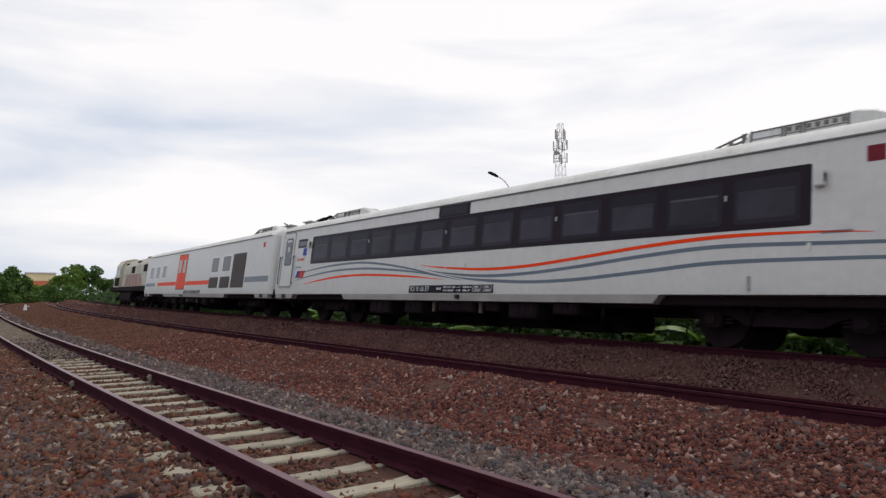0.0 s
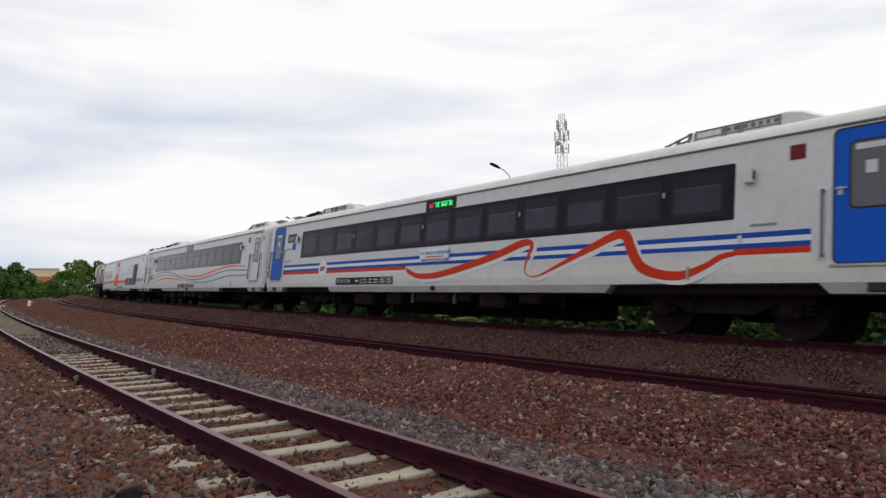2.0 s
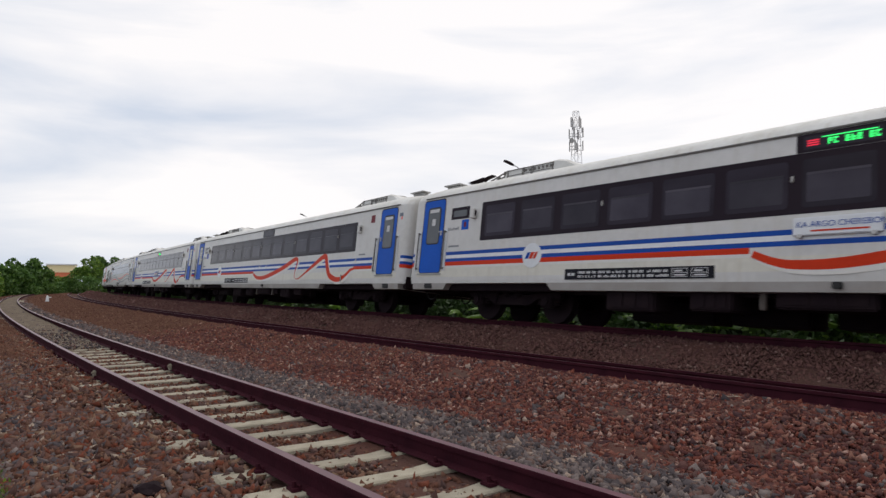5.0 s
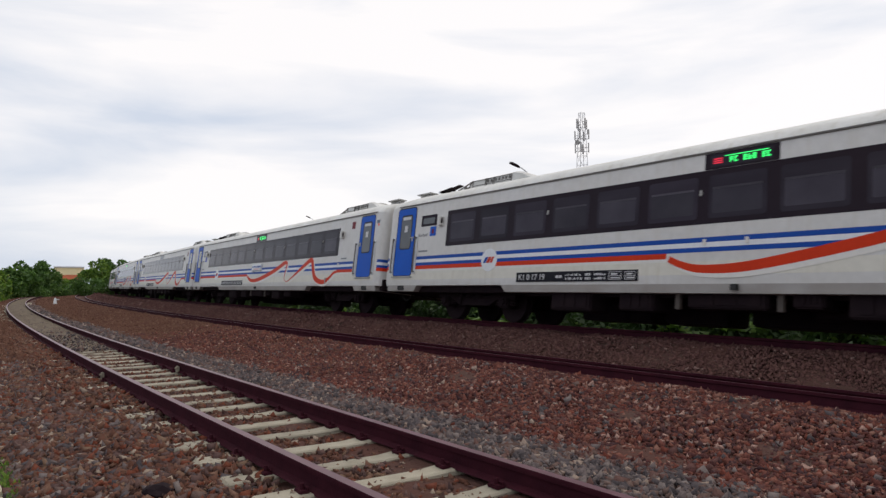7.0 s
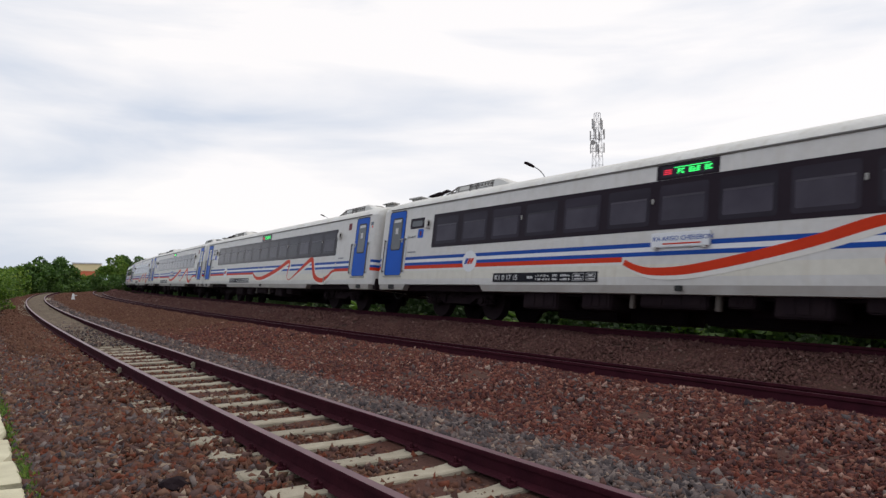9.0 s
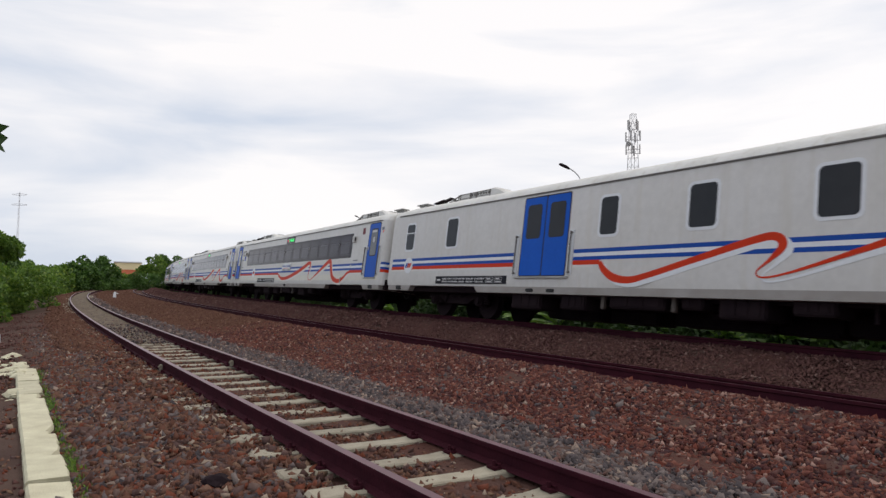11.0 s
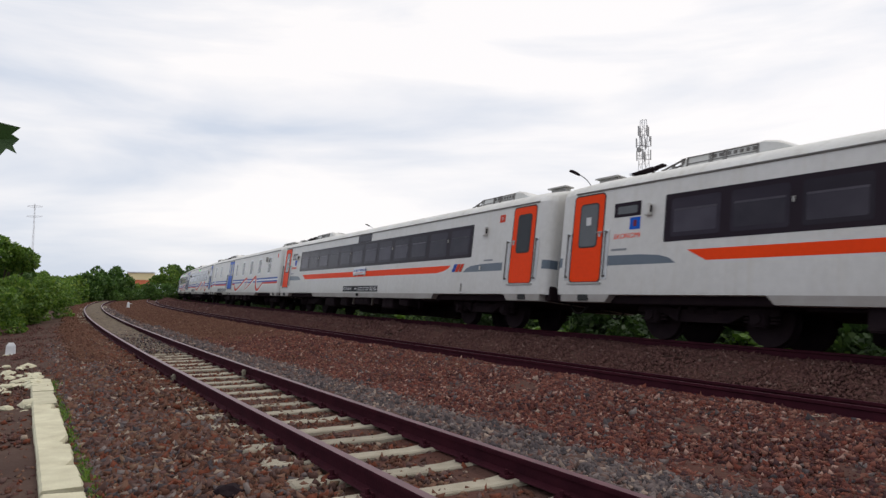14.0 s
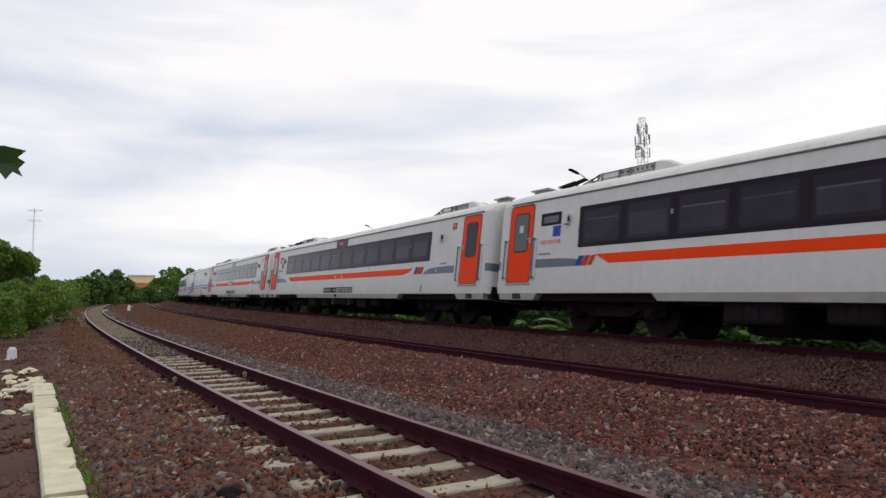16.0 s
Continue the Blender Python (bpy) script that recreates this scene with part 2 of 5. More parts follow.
LEAF_DARK = material("dark_green_foliage", (0.035, 0.07, 0.018), 0.6, second=(0.022, 0.05, 0.014), scale=0.3, fine=12, island=DARKLEAVES, sheer=0.3)
MIDLEAVES = tuple((p, tuple(x * k for x, k in zip(c, (2.6, 2.2, 2.0)))) for p, c in DARKLEAVES)
LEAF_MID = material("mid_green_foliage", (0.055, 0.11, 0.026), 0.6, second=(0.034, 0.078, 0.02), scale=0.3, fine=12, island=MIDLEAVES, sheer=0.35)
BANANA = material("banana_leaf", (0.20, 0.36, 0.055), 0.4, second=(0.11, 0.24, 0.03), scale=2.2, fine=20, sheer=0.4)
BARK = material("grey_brown_bark", (0.10, 0.075, 0.055), 0.9, second=(0.06, 0.045, 0.035), scale=5, fine=40, bump=0.5)
GALV = material("galvanised_steel", (0.74, 0.75, 0.77), 0.5, metal=0.2, second=(0.48, 0.49, 0.50), scale=4, fine=30)
YELLOW_WALL = material("pale_yellow_render", (0.93, 0.84, 0.52), 0.8, second=(0.90, 0.78, 0.44), scale=0.4, fine=6)
RED_TILE = material("red_clay_roof", (0.42, 0.10, 0.04), 0.8, second=(0.34, 0.08, 0.035), scale=0.5, fine=8)
LOCO_CREAM = material("cream_loco_paint", (0.60, 0.56, 0.42), 0.45, second=(0.42, 0.38, 0.26), scale=1.0, fine=12)
LOCO_RED = material("faded_red_loco_paint", (0.36, 0.12, 0.065), 0.45, second=(0.28, 0.09, 0.05), scale=1.0, fine=12)


# ---- mesh tools ----
def box(bm, x0, x1, y0, y1, z0, z1, bevel=0.0):
    made = bmesh.ops.create_cube(bm, size=1)["verts"]
    for v in made:
        v.co = Vector(((x0 + x1) / 2 + v.co.x * (x1 - x0), (y0 + y1) / 2 + v.co.y * (y1 - y0), (z0 + z1) / 2 + v.co.z * (z1 - z0)))
    if bevel:
        edges = list({e for v in made for e in v.link_edges})
        bmesh.ops.bevel(bm, geom=edges, offset=bevel, segments=2, affect="EDGES")
    return bm


def boxed(*a, **k):
    return box(bmesh.new(), *a, **k)


def tube(bm, a, b, r0, r1=None, sides=10):
    a, b = Vector(a), Vector(b)
    r1 = r0 if r1 is None else r1
    turn = (b - a).to_track_quat("Z", "Y").to_matrix().to_4x4()
    bmesh.ops.create_cone(bm, cap_ends=True, segments=sides, radius1=r0, radius2=r1, depth=(b - a).length, matrix=Matrix.Translation((a + b) / 2) @ turn)
    return bm


def loft(bm, rings, cap=True, closed=True):
    """Skins rings of equal count; closed: each ring is a loop."""
    made = [[bm.verts.new(p) for p in ring] for ring in rings]
    n = len(made[0])
    for a, b in zip(made, made[1:]):
        for i in range(n if closed else n - 1):
            j = (i + 1) % n
            bm.faces.new((a[i], a[j], b[j], b[i]))
    if cap and closed:
        bm.faces.new(made[0][::-1])
        bm.faces.new(made[-1])
    return bm


def plate(bm, pts, y, thick=0.006):
    """A flat panel on a coach's side: outline of (along, up), its face at y."""
    front = [bm.verts.new((u, y, z)) for u, z in pts]
    rear = [bm.verts.new((u, y - thick, z)) for u, z in pts]
    f = bm.faces.new(front)
    bm.faces.new(rear[::-1])
    for i in range(len(pts)):
        j = (i + 1) % len(pts)
        bm.faces.new((front[j], front[i], rear[i], rear[j]))
    return bm


def rounded(u0, u1, z0, z1, r, steps=4):
    pts = []
    for cu, cz, a in ((u1 - r, z1 - r, 0), (u0 + r, z1 - r, 90), (u0 + r, z0 + r, 180), (u1 - r, z0 + r, 270)):
        for i in range(steps + 1):
            b = radians(a + 90 * i / steps)
            pts.append((cu + r * math.cos(b), cz + r * math.sin(b)))
    return pts


def part(name, bm, mat, parent=None, label="", smooth=False):
    bmesh.ops.recalc_face_normals(bm, faces=bm.faces)
    me = bpy.data.meshes.new(name)
    bm.to_mesh(me)
    bm.free()
    if smooth:
        me.shade_smooth()
        me.set_sharp_from_angle(angle=radians(38))
    for m in (mat if isinstance(mat, (list, tuple)) else (mat,)):
        me.materials.append(m)
    ob = new(name, me)
    ob.parent = parent
    if label:
        ob["label"] = label
    return ob


def soup(name, verts, faces, mat, smooth=False):
    """One mesh from arrays of corners and of equal-sided faces."""
    me = bpy.data.meshes.new(name)
    k = faces.shape[1]
    me.vertices.add(len(verts))
    me.vertices.foreach_set("co", verts.astype(np.float32).ravel())
    me.loops.add(faces.size)
    me.loops.foreach_set("vertex_index", faces.astype(np.int32).ravel())
    me.polygons.add(len(faces))
    me.polygons.foreach_set("loop_start", np.arange(0, faces.size, k, dtype=np.int32))
    me.polygons.foreach_set("loop_total", np.full(len(faces), k, dtype=np.int32))
    me.update(calc_edges=True)
    me.validate()
    me.materials.append(mat)
    return new(name, me)


def letters(text, height, mat, parent, u, y, z, name="lettering", label="", depth=0.002, bold=0.0):
    """Words on a coach's side, read from outside; u is where they begin."""
    c = bpy.data.curves.new(name, "FONT")
    c.body, c.size, c.extrude, c.offset = text, height * 1.38, depth, bold
    tmp = bpy.data.objects.new(name, c)
    scene.collection.objects.link(tmp)
    me = bpy.data.meshes.new_from_object(tmp.evaluated_get(bpy.context.evaluated_depsgraph_get()))
    bpy.data.objects.remove(tmp)
    me.materials.clear()
    me.materials.append(mat)
    me.transform(Matrix.Translation((u, y, z)) @ Matrix(((-1, 0, 0, 0), (0, 0, 1, 0), (0, 1, 0, 0), (0, 0, 0, 1))))
    ob = new(name, me)
    ob.parent = parent
    if label:
        ob["label"] = label
    return ob


def empty(name, m=None):
    ob = new(name)
    ob.empty_display_size = 0.3
    if m is not None:
        ob.matrix_world = m
    return ob


# ---- the curve that all tracks follow ----
CX, CY, RAD = 515.438, 328.198, 607.726
A0 = math.atan2(-CY, -CX)


def at(s, d, z=0.0):
    """A place s metres along the line and d metres inward of the nearest track's inner rail."""
    a = A0 - s / RAD
    return Vector((CX + (RAD - d) * math.cos(a), CY + (RAD - d) * math.sin(a), z))


def train_d(s):
    """How far inward the train's track lies at s: it draws away along the line."""
    return 8.065 + 0.020254 * (s - 20)


def along(s, d, z=0.0, cant=0.0):
    """A pose there: x along the line, y outward, z up, leaning inward by cant degrees."""
    a = A0 - s / RAD
    f, o = Vector((math.sin(a), -math.cos(a), 0)), Vector((math.cos(a), math.sin(a), 0))
    c, k = math.cos(radians(cant)), math.sin(radians(cant))
    y, up = o * c + Vector((0, 0, k)), Vector((0, 0, c)) - o * k
    m = Matrix((f, y, up)).transposed().to_4x4()
    m.translation = at(s, d, z)
    return m


PROFILE = ((-600, -1.0), (-40, -0.9), (-12, -0.62), (-6, -0.5), (-3.7, -0.42), (-3.15, -0.325), (-2.75, -0.30), (-2.0, -0.195), (-1.68, -0.188), (-1.5, -0.204), (-1.2, -0.207), (-1.05, -0.205), (-0.1, -0.205), (0.2, -0.16),
           (0.55, -0.17), (0.95, -0.22), (1.7, -0.24), (2.6, -0.18), (3.5, -0.075), (4.0, -0.055), (4.25, -0.07), (4.5, -0.11), (5.5, -0.21), (5.75, -0.19), (5.95, -0.12), (6.35, 0.06), (6.75, 0.25),
           (7.15, 0.268), (7.4, 0.255), (7.65, 0.17), (8.6, 0.05), (9.3, -0.02), (10.8, -0.45), (13, -0.8), (40, -0.9), (607, -1.0))
PD, PZ = [p[0] for p in PROFILE], [p[1] for p in PROFILE]


def height(d):
    return np.interp(d, PD, PZ)


def build_ground():
    ds = sorted({*np.linspace(-14, 16, 121).round(3), *np.geomspace(16, 600, 24), *(-np.geomspace(14, 2600, 30))})
    ss = sorted({*np.arange(-30, 60, 0.5), *np.arange(60, 240, 3.0), *np.linspace(240, 1900, 50), *np.linspace(-1900, -30, 50)})
    s, d = np.meshgrid(ss, ds, indexing="ij")
    a = A0 - s / RAD
    rng = np.random.default_rng(3)
    z = height(d) + np.where(abs(d) < 14, rng.normal(0, 0.012, d.shape), rng.normal(0, 0.05, d.shape)) * (abs(s) < 300)
    v = np.stack([CX + (RAD - d) * np.cos(a), CY + (RAD - d) * np.sin(a), z], -1).reshape(-1, 3)
    n, m = s.shape
    i = (np.arange(n - 1)[:, None] * m + np.arange(m - 1)[None]).ravel()
    f = np.stack([i, i + 1, i + m + 1, i + m], -1)
    tagged(soup("ground", v, f, GROUND), "brown stony railway ground with dirt and ballast", "ground", kind="structure")


build_ground()


def strip(name, label, category, mat, s0, s1, step, ds, rise, seed, spread=0.012, ragged=1.0):
    """A sheet of earth laid over the ground along the line; rise gives its height over it at (s, d)."""
    rng = np.random.default_rng(seed)
    ss = np.arange(s0, s1, step)
    s, d = np.meshgrid(ss, ds, indexing="ij")
    a = A0 - s / RAD
    wander = 0.10 * np.sin(s * 0.9) + 0.07 * np.sin(s * 2.3 + 1)
    edge = np.zeros_like(d)
    edge[:, -1] = wander[:, -1] * ragged
    d = d + edge
    z = rise(s, d) + rng.normal(0, spread, d.shape)
    v = np.stack([CX + (RAD - d) * np.cos(a), CY + (RAD - d) * np.sin(a), z], -1).reshape(-1, 3)
    n, m = s.shape
    i = (np.arange(n - 1)[:, None] * m + np.arange(m - 1)[None]).ravel()
    tagged(soup(name, v, np.stack([i, i + 1, i + m + 1, i + m], -1), mat), label, category, kind="structure")


strip("dirt_path", "trodden grey-brown dirt path beside the curve", "dirt path", DIRT, -32.0, 120, 0.4, np.linspace(-11.5, -2.25, 30), lambda s, d: height(d) + 0.022 - 0.12 * np.clip((d + 2.75) / 0.5, 0, 1) * (s < 13.5), 21)
strip("track_bed", "pale silt and fine gravel filling the track", "track bed", SILT, 15.0, 170, 0.2, np.linspace(-1.09, -0.05, 9), lambda s, d: -0.195 + 0.10 * np.clip((s - 15) / 13, 0, 1) ** 0.8 + 0.008 * np.sin(s * 2.1 + d * 5) * np.sin(s * 0.7), 22, 0.009, 0.0)

RAIL_SHAPE = ((-0.034, 0), (-0.036, -0.012), (-0.033, -0.038), (-0.010, -0.048), (-0.008, -0.130), (-0.055, -0.146), (-0.065, -0.158),
              (0.065, -0.158), (0.055, -0.146), (0.008, -0.130), (0.010, -0.048), (0.033, -0.038), (0.036, -0.012), (0.034, 0))


def rail(parent, d, z, cant, slope=0.0, s0=-40, s1=260):
    bm = bmesh.new()
    ss = [*np.arange(s0, 60, 2.0), *np.arange(60, s1, 5.0)]
    rings = []
    for s in ss:
        m = along(s, d + slope * (s - 20), z, cant)
        rings.append([m @ Vector((0, y, h)) for y, h in RAIL_SHAPE])
    loft(bm, rings)
    bmesh.ops.recalc_face_normals(bm, faces=bm.faces)
    for f in bm.faces:
        mid = f.calc_center_median()
        f.material_index = 1 if f.normal.z > 0.75 and mid.z > z - 0.02 else 0
    return part("rail", bm, (RUST, RAILTOP), parent)


def sleeper_mesh():
    bm = bmesh.new()
    for y0, y1 in ((-1.0, 1.0),):
        rings = []
        for y, w, h in ((-1.0, 0.10, -0.02), (-0.97, 0.115, 0.0), (-0.55, 0.115, 0.004), (-0.3, 0.095, -0.014), (0.3, 0.095, -0.014), (0.55, 0.115, 0.004), (0.97, 0.115, 0.0), (1.0, 0.10, -0.02)):
            rings.append([(-w - 0.02, y, -0.2), (-w, y, h - 0.012), (-w + 0.014, y, h), (w - 0.014, y, h), (w, y, h - 0.012), (w + 0.02, y, -0.2)])
        loft(bm, rings)
    bmesh.ops.recalc_face_normals(bm, faces=bm.faces)
    me = bpy.data.meshes.new("sleeper")
    bm.to_mesh(me)
    bm.free()
    me.materials.append(SLEEPER)
    return me


def clip_mesh():
    """A rail fastening: base plate, bolt and spring clip at both sides of the rail."""
    bm = bmesh.new()
    for y in (-0.10, 0.10):
        box(bm, -0.06, 0.06, y - 0.035, y + 0.035, -0.004, 0.022, 0.006)
        tube(bm, (0, y, 0.02), (0, y, 0.062), 0.016, sides=6)
        tube(bm, (-0.05, y * 0.75, 0.034), (0.05, y * 0.75, 0.034), 0.011, sides=6)
    bmesh.ops.recalc_face_normals(bm, faces=bm.faces)
    me = bpy.data.meshes.new("rail_clip")
    bm.to_mesh(me)
    bm.free()
    me.materials.append(RUST)
    return me


SLEEPER_MESH, CLIP_MESH = sleeper_mesh(), clip_mesh()


def track(label, d_outer, z_outer, cant, s0, s1, first, step=0.612, clips=False, slope=0.0, sunk=0.0):
    t = tagged(empty("railway_track"), label, "railway track", kind="structure")
    drop = 1.137 * math.sin(radians(cant))
    rail(t, d_outer, z_outer, cant, slope)
    rail(t, d_outer + 1.137, z_outer - drop, cant, slope)
    rng = random.Random(5)
    for i in range(int((s1 - s0) / step)):
        s = first + step * (i + round((s0 - first) / step))
        m = along(s, d_outer + slope * (s - 20) + 0.5685, z_outer - drop / 2 - 0.158 - sunk, cant) @ pose(0, 0, rng.uniform(-0.012, 0.008), 0, 0, -4 + rng.uniform(-1.2, 1.2))
        ob = new("sleeper", SLEEPER_MESH)
        ob.parent, ob.matrix_world = t, m
        if clips and s < 16:
            for side in (-0.5685, 0.5685):
                c = new("rail_clip", CLIP_MESH)
                c.parent, c.matrix_world = t, m @ pose(0, side, 0.0)
    return t


near_track = track("rust-brown rails on pale concrete sleepers in ballast", -1.137, 0.0, 0.0, -12, 75, 4.14, clips=True)
for s, d, side in ((11.2, -1.137, -1), (11.35, 0.0, -1), (11.6, 0.0, 1)):
    bm = bmesh.new()
    box(bm, -0.05, 0.05, -0.02, 0.02, -0.15, -0.055, 0.008)
    tube(bm, (0, 0.0, -0.09), (0, 0.04, -0.09), 0.016, sides=6)
    part("rail_joint_plate", bm, SLEEPER, near_track, "dusty joint plate").matrix_world = along(s, d + side * 0.062, 0.0) @ pose(0, 0, 0, 0, 0, 0 if side < 0 else 180)
track("rust-brown rails half buried in red-brown ballast", 4.404, 0.078, 5.3, -8, 60, 4.0)
track("canted rails under the passing train", 8.065 - 0.566, 0.406, 6.88, -12, 60, 4.2, slope=0.020254, sunk=0.05)

# ---- the train ----
TRAIN_Z, TRAIN_CANT, PITCH = 0.338, 6.88, 20.92
SIDE = 1.495


# small unevennesses of the train's progress, metres at those seconds
UNEVEN = {1.0: 0.20, 2.5: -0.20, 3.5: -0.19, 4.0: 0.08, 7.0: 0.23, 8.0: 0.08, 8.5: -0.21, 12.0: 0.24, 15.5: -0.06, 16.0: 0.08}


def travel(t):
    return 32.243 + 10.9538 * t + 0.01091 * t * t + 0.000383 * t ** 3


def vehicle_pose(s, reach=7.0):
    """A vehicle whose bogies, reach metres before and behind its middle, follow the track."""
    k = RAD / (RAD - 8.1)
    a, b = (at(q * k, train_d(q * k)) for q in (s + reach, s - reach))
    f = (a - b).normalized()
    n = Vector((-f.y, f.x, 0))
    lean_c, lean_s = math.cos(radians(TRAIN_CANT)), math.sin(radians(TRAIN_CANT))
    m = Matrix((f, n * lean_c + Vector((0, 0, lean_s)), Vector((0, 0, lean_c)) - n * lean_s)).transposed().to_4x4()
    m.translation = Vector((*((a + b) / 2).xy, TRAIN_Z))
    return m


HALF = ((1.475, 0.80), (1.495, 0.95), (1.495, 2.98), (1.485, 3.06), (1.43, 3.17), (1.30, 3.285), (1.05, 3.40), (0.7, 3.485), (0.3, 3.53), (0.0, 3.535))


def shell_ring(u, squeeze=1.0, low=0.0, lo=0, hi=10, base=0.0):
    pts = [(u, y * squeeze, z - max(0, z - 2.6) * low) for y, z in HALF[lo:hi]]
    return pts + [(u, -y, z) for _, y, z in reversed(pts) if y > 1e-6]


END_PLAN = ((10.36, 0.45), (10.35, 0.70), (10.335, 0.86), (10.31, 0.935), (10.27, 0.972), (10.21, 0.992), (10.13, 0.999), (10.0, 1.0))


def end_band(c, e, z0, z1, mat):
    """A stripe carried on round the curved end of the coach."""
    bm = bmesh.new()
    pts = [(e * (u + 0.004), SIDE * q + 0.003) for u, q in END_PLAN[:-1]]
    low = [bm.verts.new((u, y, z0)) for u, y in pts]
    high = [bm.verts.new((u, y, z1)) for u, y in pts]
    for i in range(len(pts) - 1):
        bm.faces.new((low[i], low[i + 1], high[i + 1], high[i]))
    return part("end_stripe", bm, mat, c)


def coach_shell(c, gap_roof=True):
    ends = ((*e, max(0.0, (e[0] - 9.6) * 0.09)) for e in END_PLAN)
    ends = [*ends, (9.5, 1.0, 0.0)]
    us = [*ends, *((-u, q, w) for u, q, w in reversed(ends))]
    bm = bmesh.new()
    loft(bm, [shell_ring(u, q, w, 0, 4) for u, q, w in us])
    part("body", bm, WHITE, c, smooth=True)
    bm = bmesh.new()
    loft(bm, [shell_ring(u, q, w, 3, 10) for u, q, w in us])
    part("roof", bm, ROOF, c, "weathered white curved roof", smooth=True)
    for u0, u1, name in ((-5.25, 5.45, "skirt"), (8.72, 10.12, "end_skirt"), (-10.12, -8.72, "end_skirt")):
        bm = bmesh.new()
        slope0, slope1 = (0.14 if u0 in (8.72, -5.25) else 0.0), (0.14 if u1 in (-8.72, 5.45) else 0.0)
        rings = []
        for y in (1.482, -1.482):
            inn = 0.02 if y > 0 else -0.02
            rings.append([(u0, y, 0.80), (u0 + slope0, y - inn, 0.645), (u1 - slope1, y - inn, 0.645), (u1, y, 0.80)])
        loft(bm, rings)
        part(name, bm, SKIRT, c, "dusty grey lower skirt")
        if name == "end_skirt":
            um = (u0 + u1) / 2 + 0.04 * (1 if u0 > 0 else -1)
            part("step_recess", boxed(um - 0.16, um + 0.16, 1.40, 1.492, 0.665, 0.815, 0.02), RUBBER, c, "black step opening")
    # The gutter's dark colour stands for the shadow under the eaves.
    bm = bmesh.new()
    box(bm, -9.86, 9.86, 1.485, 1.515, 3.035, 3.062)
    part("gutter", bm, GUTTER, c, "thin rain gutter, coloured dark for its shadow line")
    for e in (1, -1):
        bm = bmesh.new()
        for i in range(6):
            a, b = sorted((e * (10.30 + i * 0.026), e * (10.30 + i * 0.026 + 0.019)))
            w = 0.66 - 0.035 * (i % 2)
            box(bm, a, b, -w, w, 0.95 + 0.03 * (i % 2), 3.08 - 0.03 * (i % 2), 0.008)
        part("gangway_bellows", bm, RUBBER, c, "black folded gangway bellows")
        a, b = sorted((e * 10.2, e * 10.36))
        part("buffer_beam", boxed(a, b, -1.36, 1.36, 0.66, 1.0, 0.02), DARK, c, "sooty black buffer beam")
        bm = bmesh.new()
        for y in (0.98, 1.22):
            tube(bm, (e * 10.385, y, 1.0), (e * 10.385, y, 2.1), 0.014, sides=6)
        for z in (1.05, 1.4, 1.75, 2.08):
            tube(bm, (e * 10.385, 0.98, z), (e * 10.385, 1.22, z), 0.012, sides=6)
        part("end_ladder", bm, STEEL, c)
        bm = bmesh.new()
        box(bm, min(e * 10.1, e * 10.45), max(e * 10.1, e * 10.45), -0.14, 0.14, 0.62, 0.86, 0.03)
        part("coupler", bm, DARK, c)
        for y in (-0.55, 0.6):
            bm, last = bmesh.new(), None
            for i in range(9):
                x, z = e * (10.1 + 0.36 * i / 8), 0.78 - 0.32 * math.sin(math.pi / 2 * i / 8)
                if last:
                    tube(bm, last, (x, y, z), 0.022, sides=6)
                last = (x, y, z)
            part("brake_hose", bm, RUBBER, c)


def wheel_mesh():
    bm = bmesh.new()
    for y in (-0.5685, 0.5685):
        tube(bm, (0, y - 0.065, 0), (0, y + 0.065, 0), 0.43, sides=28)
        i = 0.085 if y < 0 else -0.085
        tube(bm, (0, y + i - 0.016, 0), (0, y + i + 0.016, 0), 0.458, sides=28)
        tube(bm, (0, y - 0.09, 0), (0, y + 0.09, 0), 0.12, sides=14)
        for k in range(5):
            a = k * math.tau / 5
            tube(bm, (0.27 * math.cos(a), y - 0.07, 0.27 * math.sin(a)), (0.27 * math.cos(a), y + 0.072, 0.27 * math.sin(a)), 0.035, sides=8)
    tube(bm, (0, -0.66, 0), (0, 0.66, 0), 0.075, sides=12)
    bmesh.ops.recalc_face_normals(bm, faces=bm.faces)
    me = bpy.data.meshes.new("wheelset")
    bm.to_mesh(me)
    bm.free()
    me.materials.append(DARK)
    return me


WHEEL = wheel_mesh()


def bogie(c, u, axles=(-1.1, 1.1)):
    bm = bmesh.new()
    span = max(axles)
    for y in (-0.86, 0.86):
        rings = []
        for x, z0, z1 in ((-span - 0.35, 0.50, 0.62), (-span + 0.25, 0.50, 0.64), (-0.55, 0.34, 0.56), (0.55, 0.34, 0.56), (span - 0.25, 0.50, 0.64), (span + 0.35, 0.50, 0.62)):
            rings.append([(x, y - 0.07, z0), (x, y + 0.07, z0), (x, y + 0.07, z1), (x, y - 0.07, z1)])
        loft(bm, rings)
        for a in axles:
            box(bm, a - 0.16, a + 0.16, y - 0.10, y + 0.13, 0.30, 0.56, 0.03)
            for k in (-0.24, 0.24):
                for q in range(4):
                    tube(bm, (a + k, y, 0.36 + q * 0.06), (a + k, y, 0.395 + q * 0.06), 0.075, sides=10)
            tube(bm, (a, y + 0.12, 0.43), (a, y + 0.17, 0.43), 0.085, sides=12)
        for k in (-0.2, 0.2):
            tube(bm, (k, y, 0.50), (k, y, 0.82), 0.13, sides=12)
        tube(bm, (0.5, y + 0.1, 0.36), (0.42, y + 0.1, 0.78), 0.035, sides=8)
    box(bm, -0.3, 0.3, -0.86, 0.86, 0.42, 0.62, 0.03)
    b = part("bogie", bm, DARK, c, "sooty black bogie frame with springs")
    b.location = (u, 0, 0)
    for a in axles:
        w = new("wheelset", WHEEL)
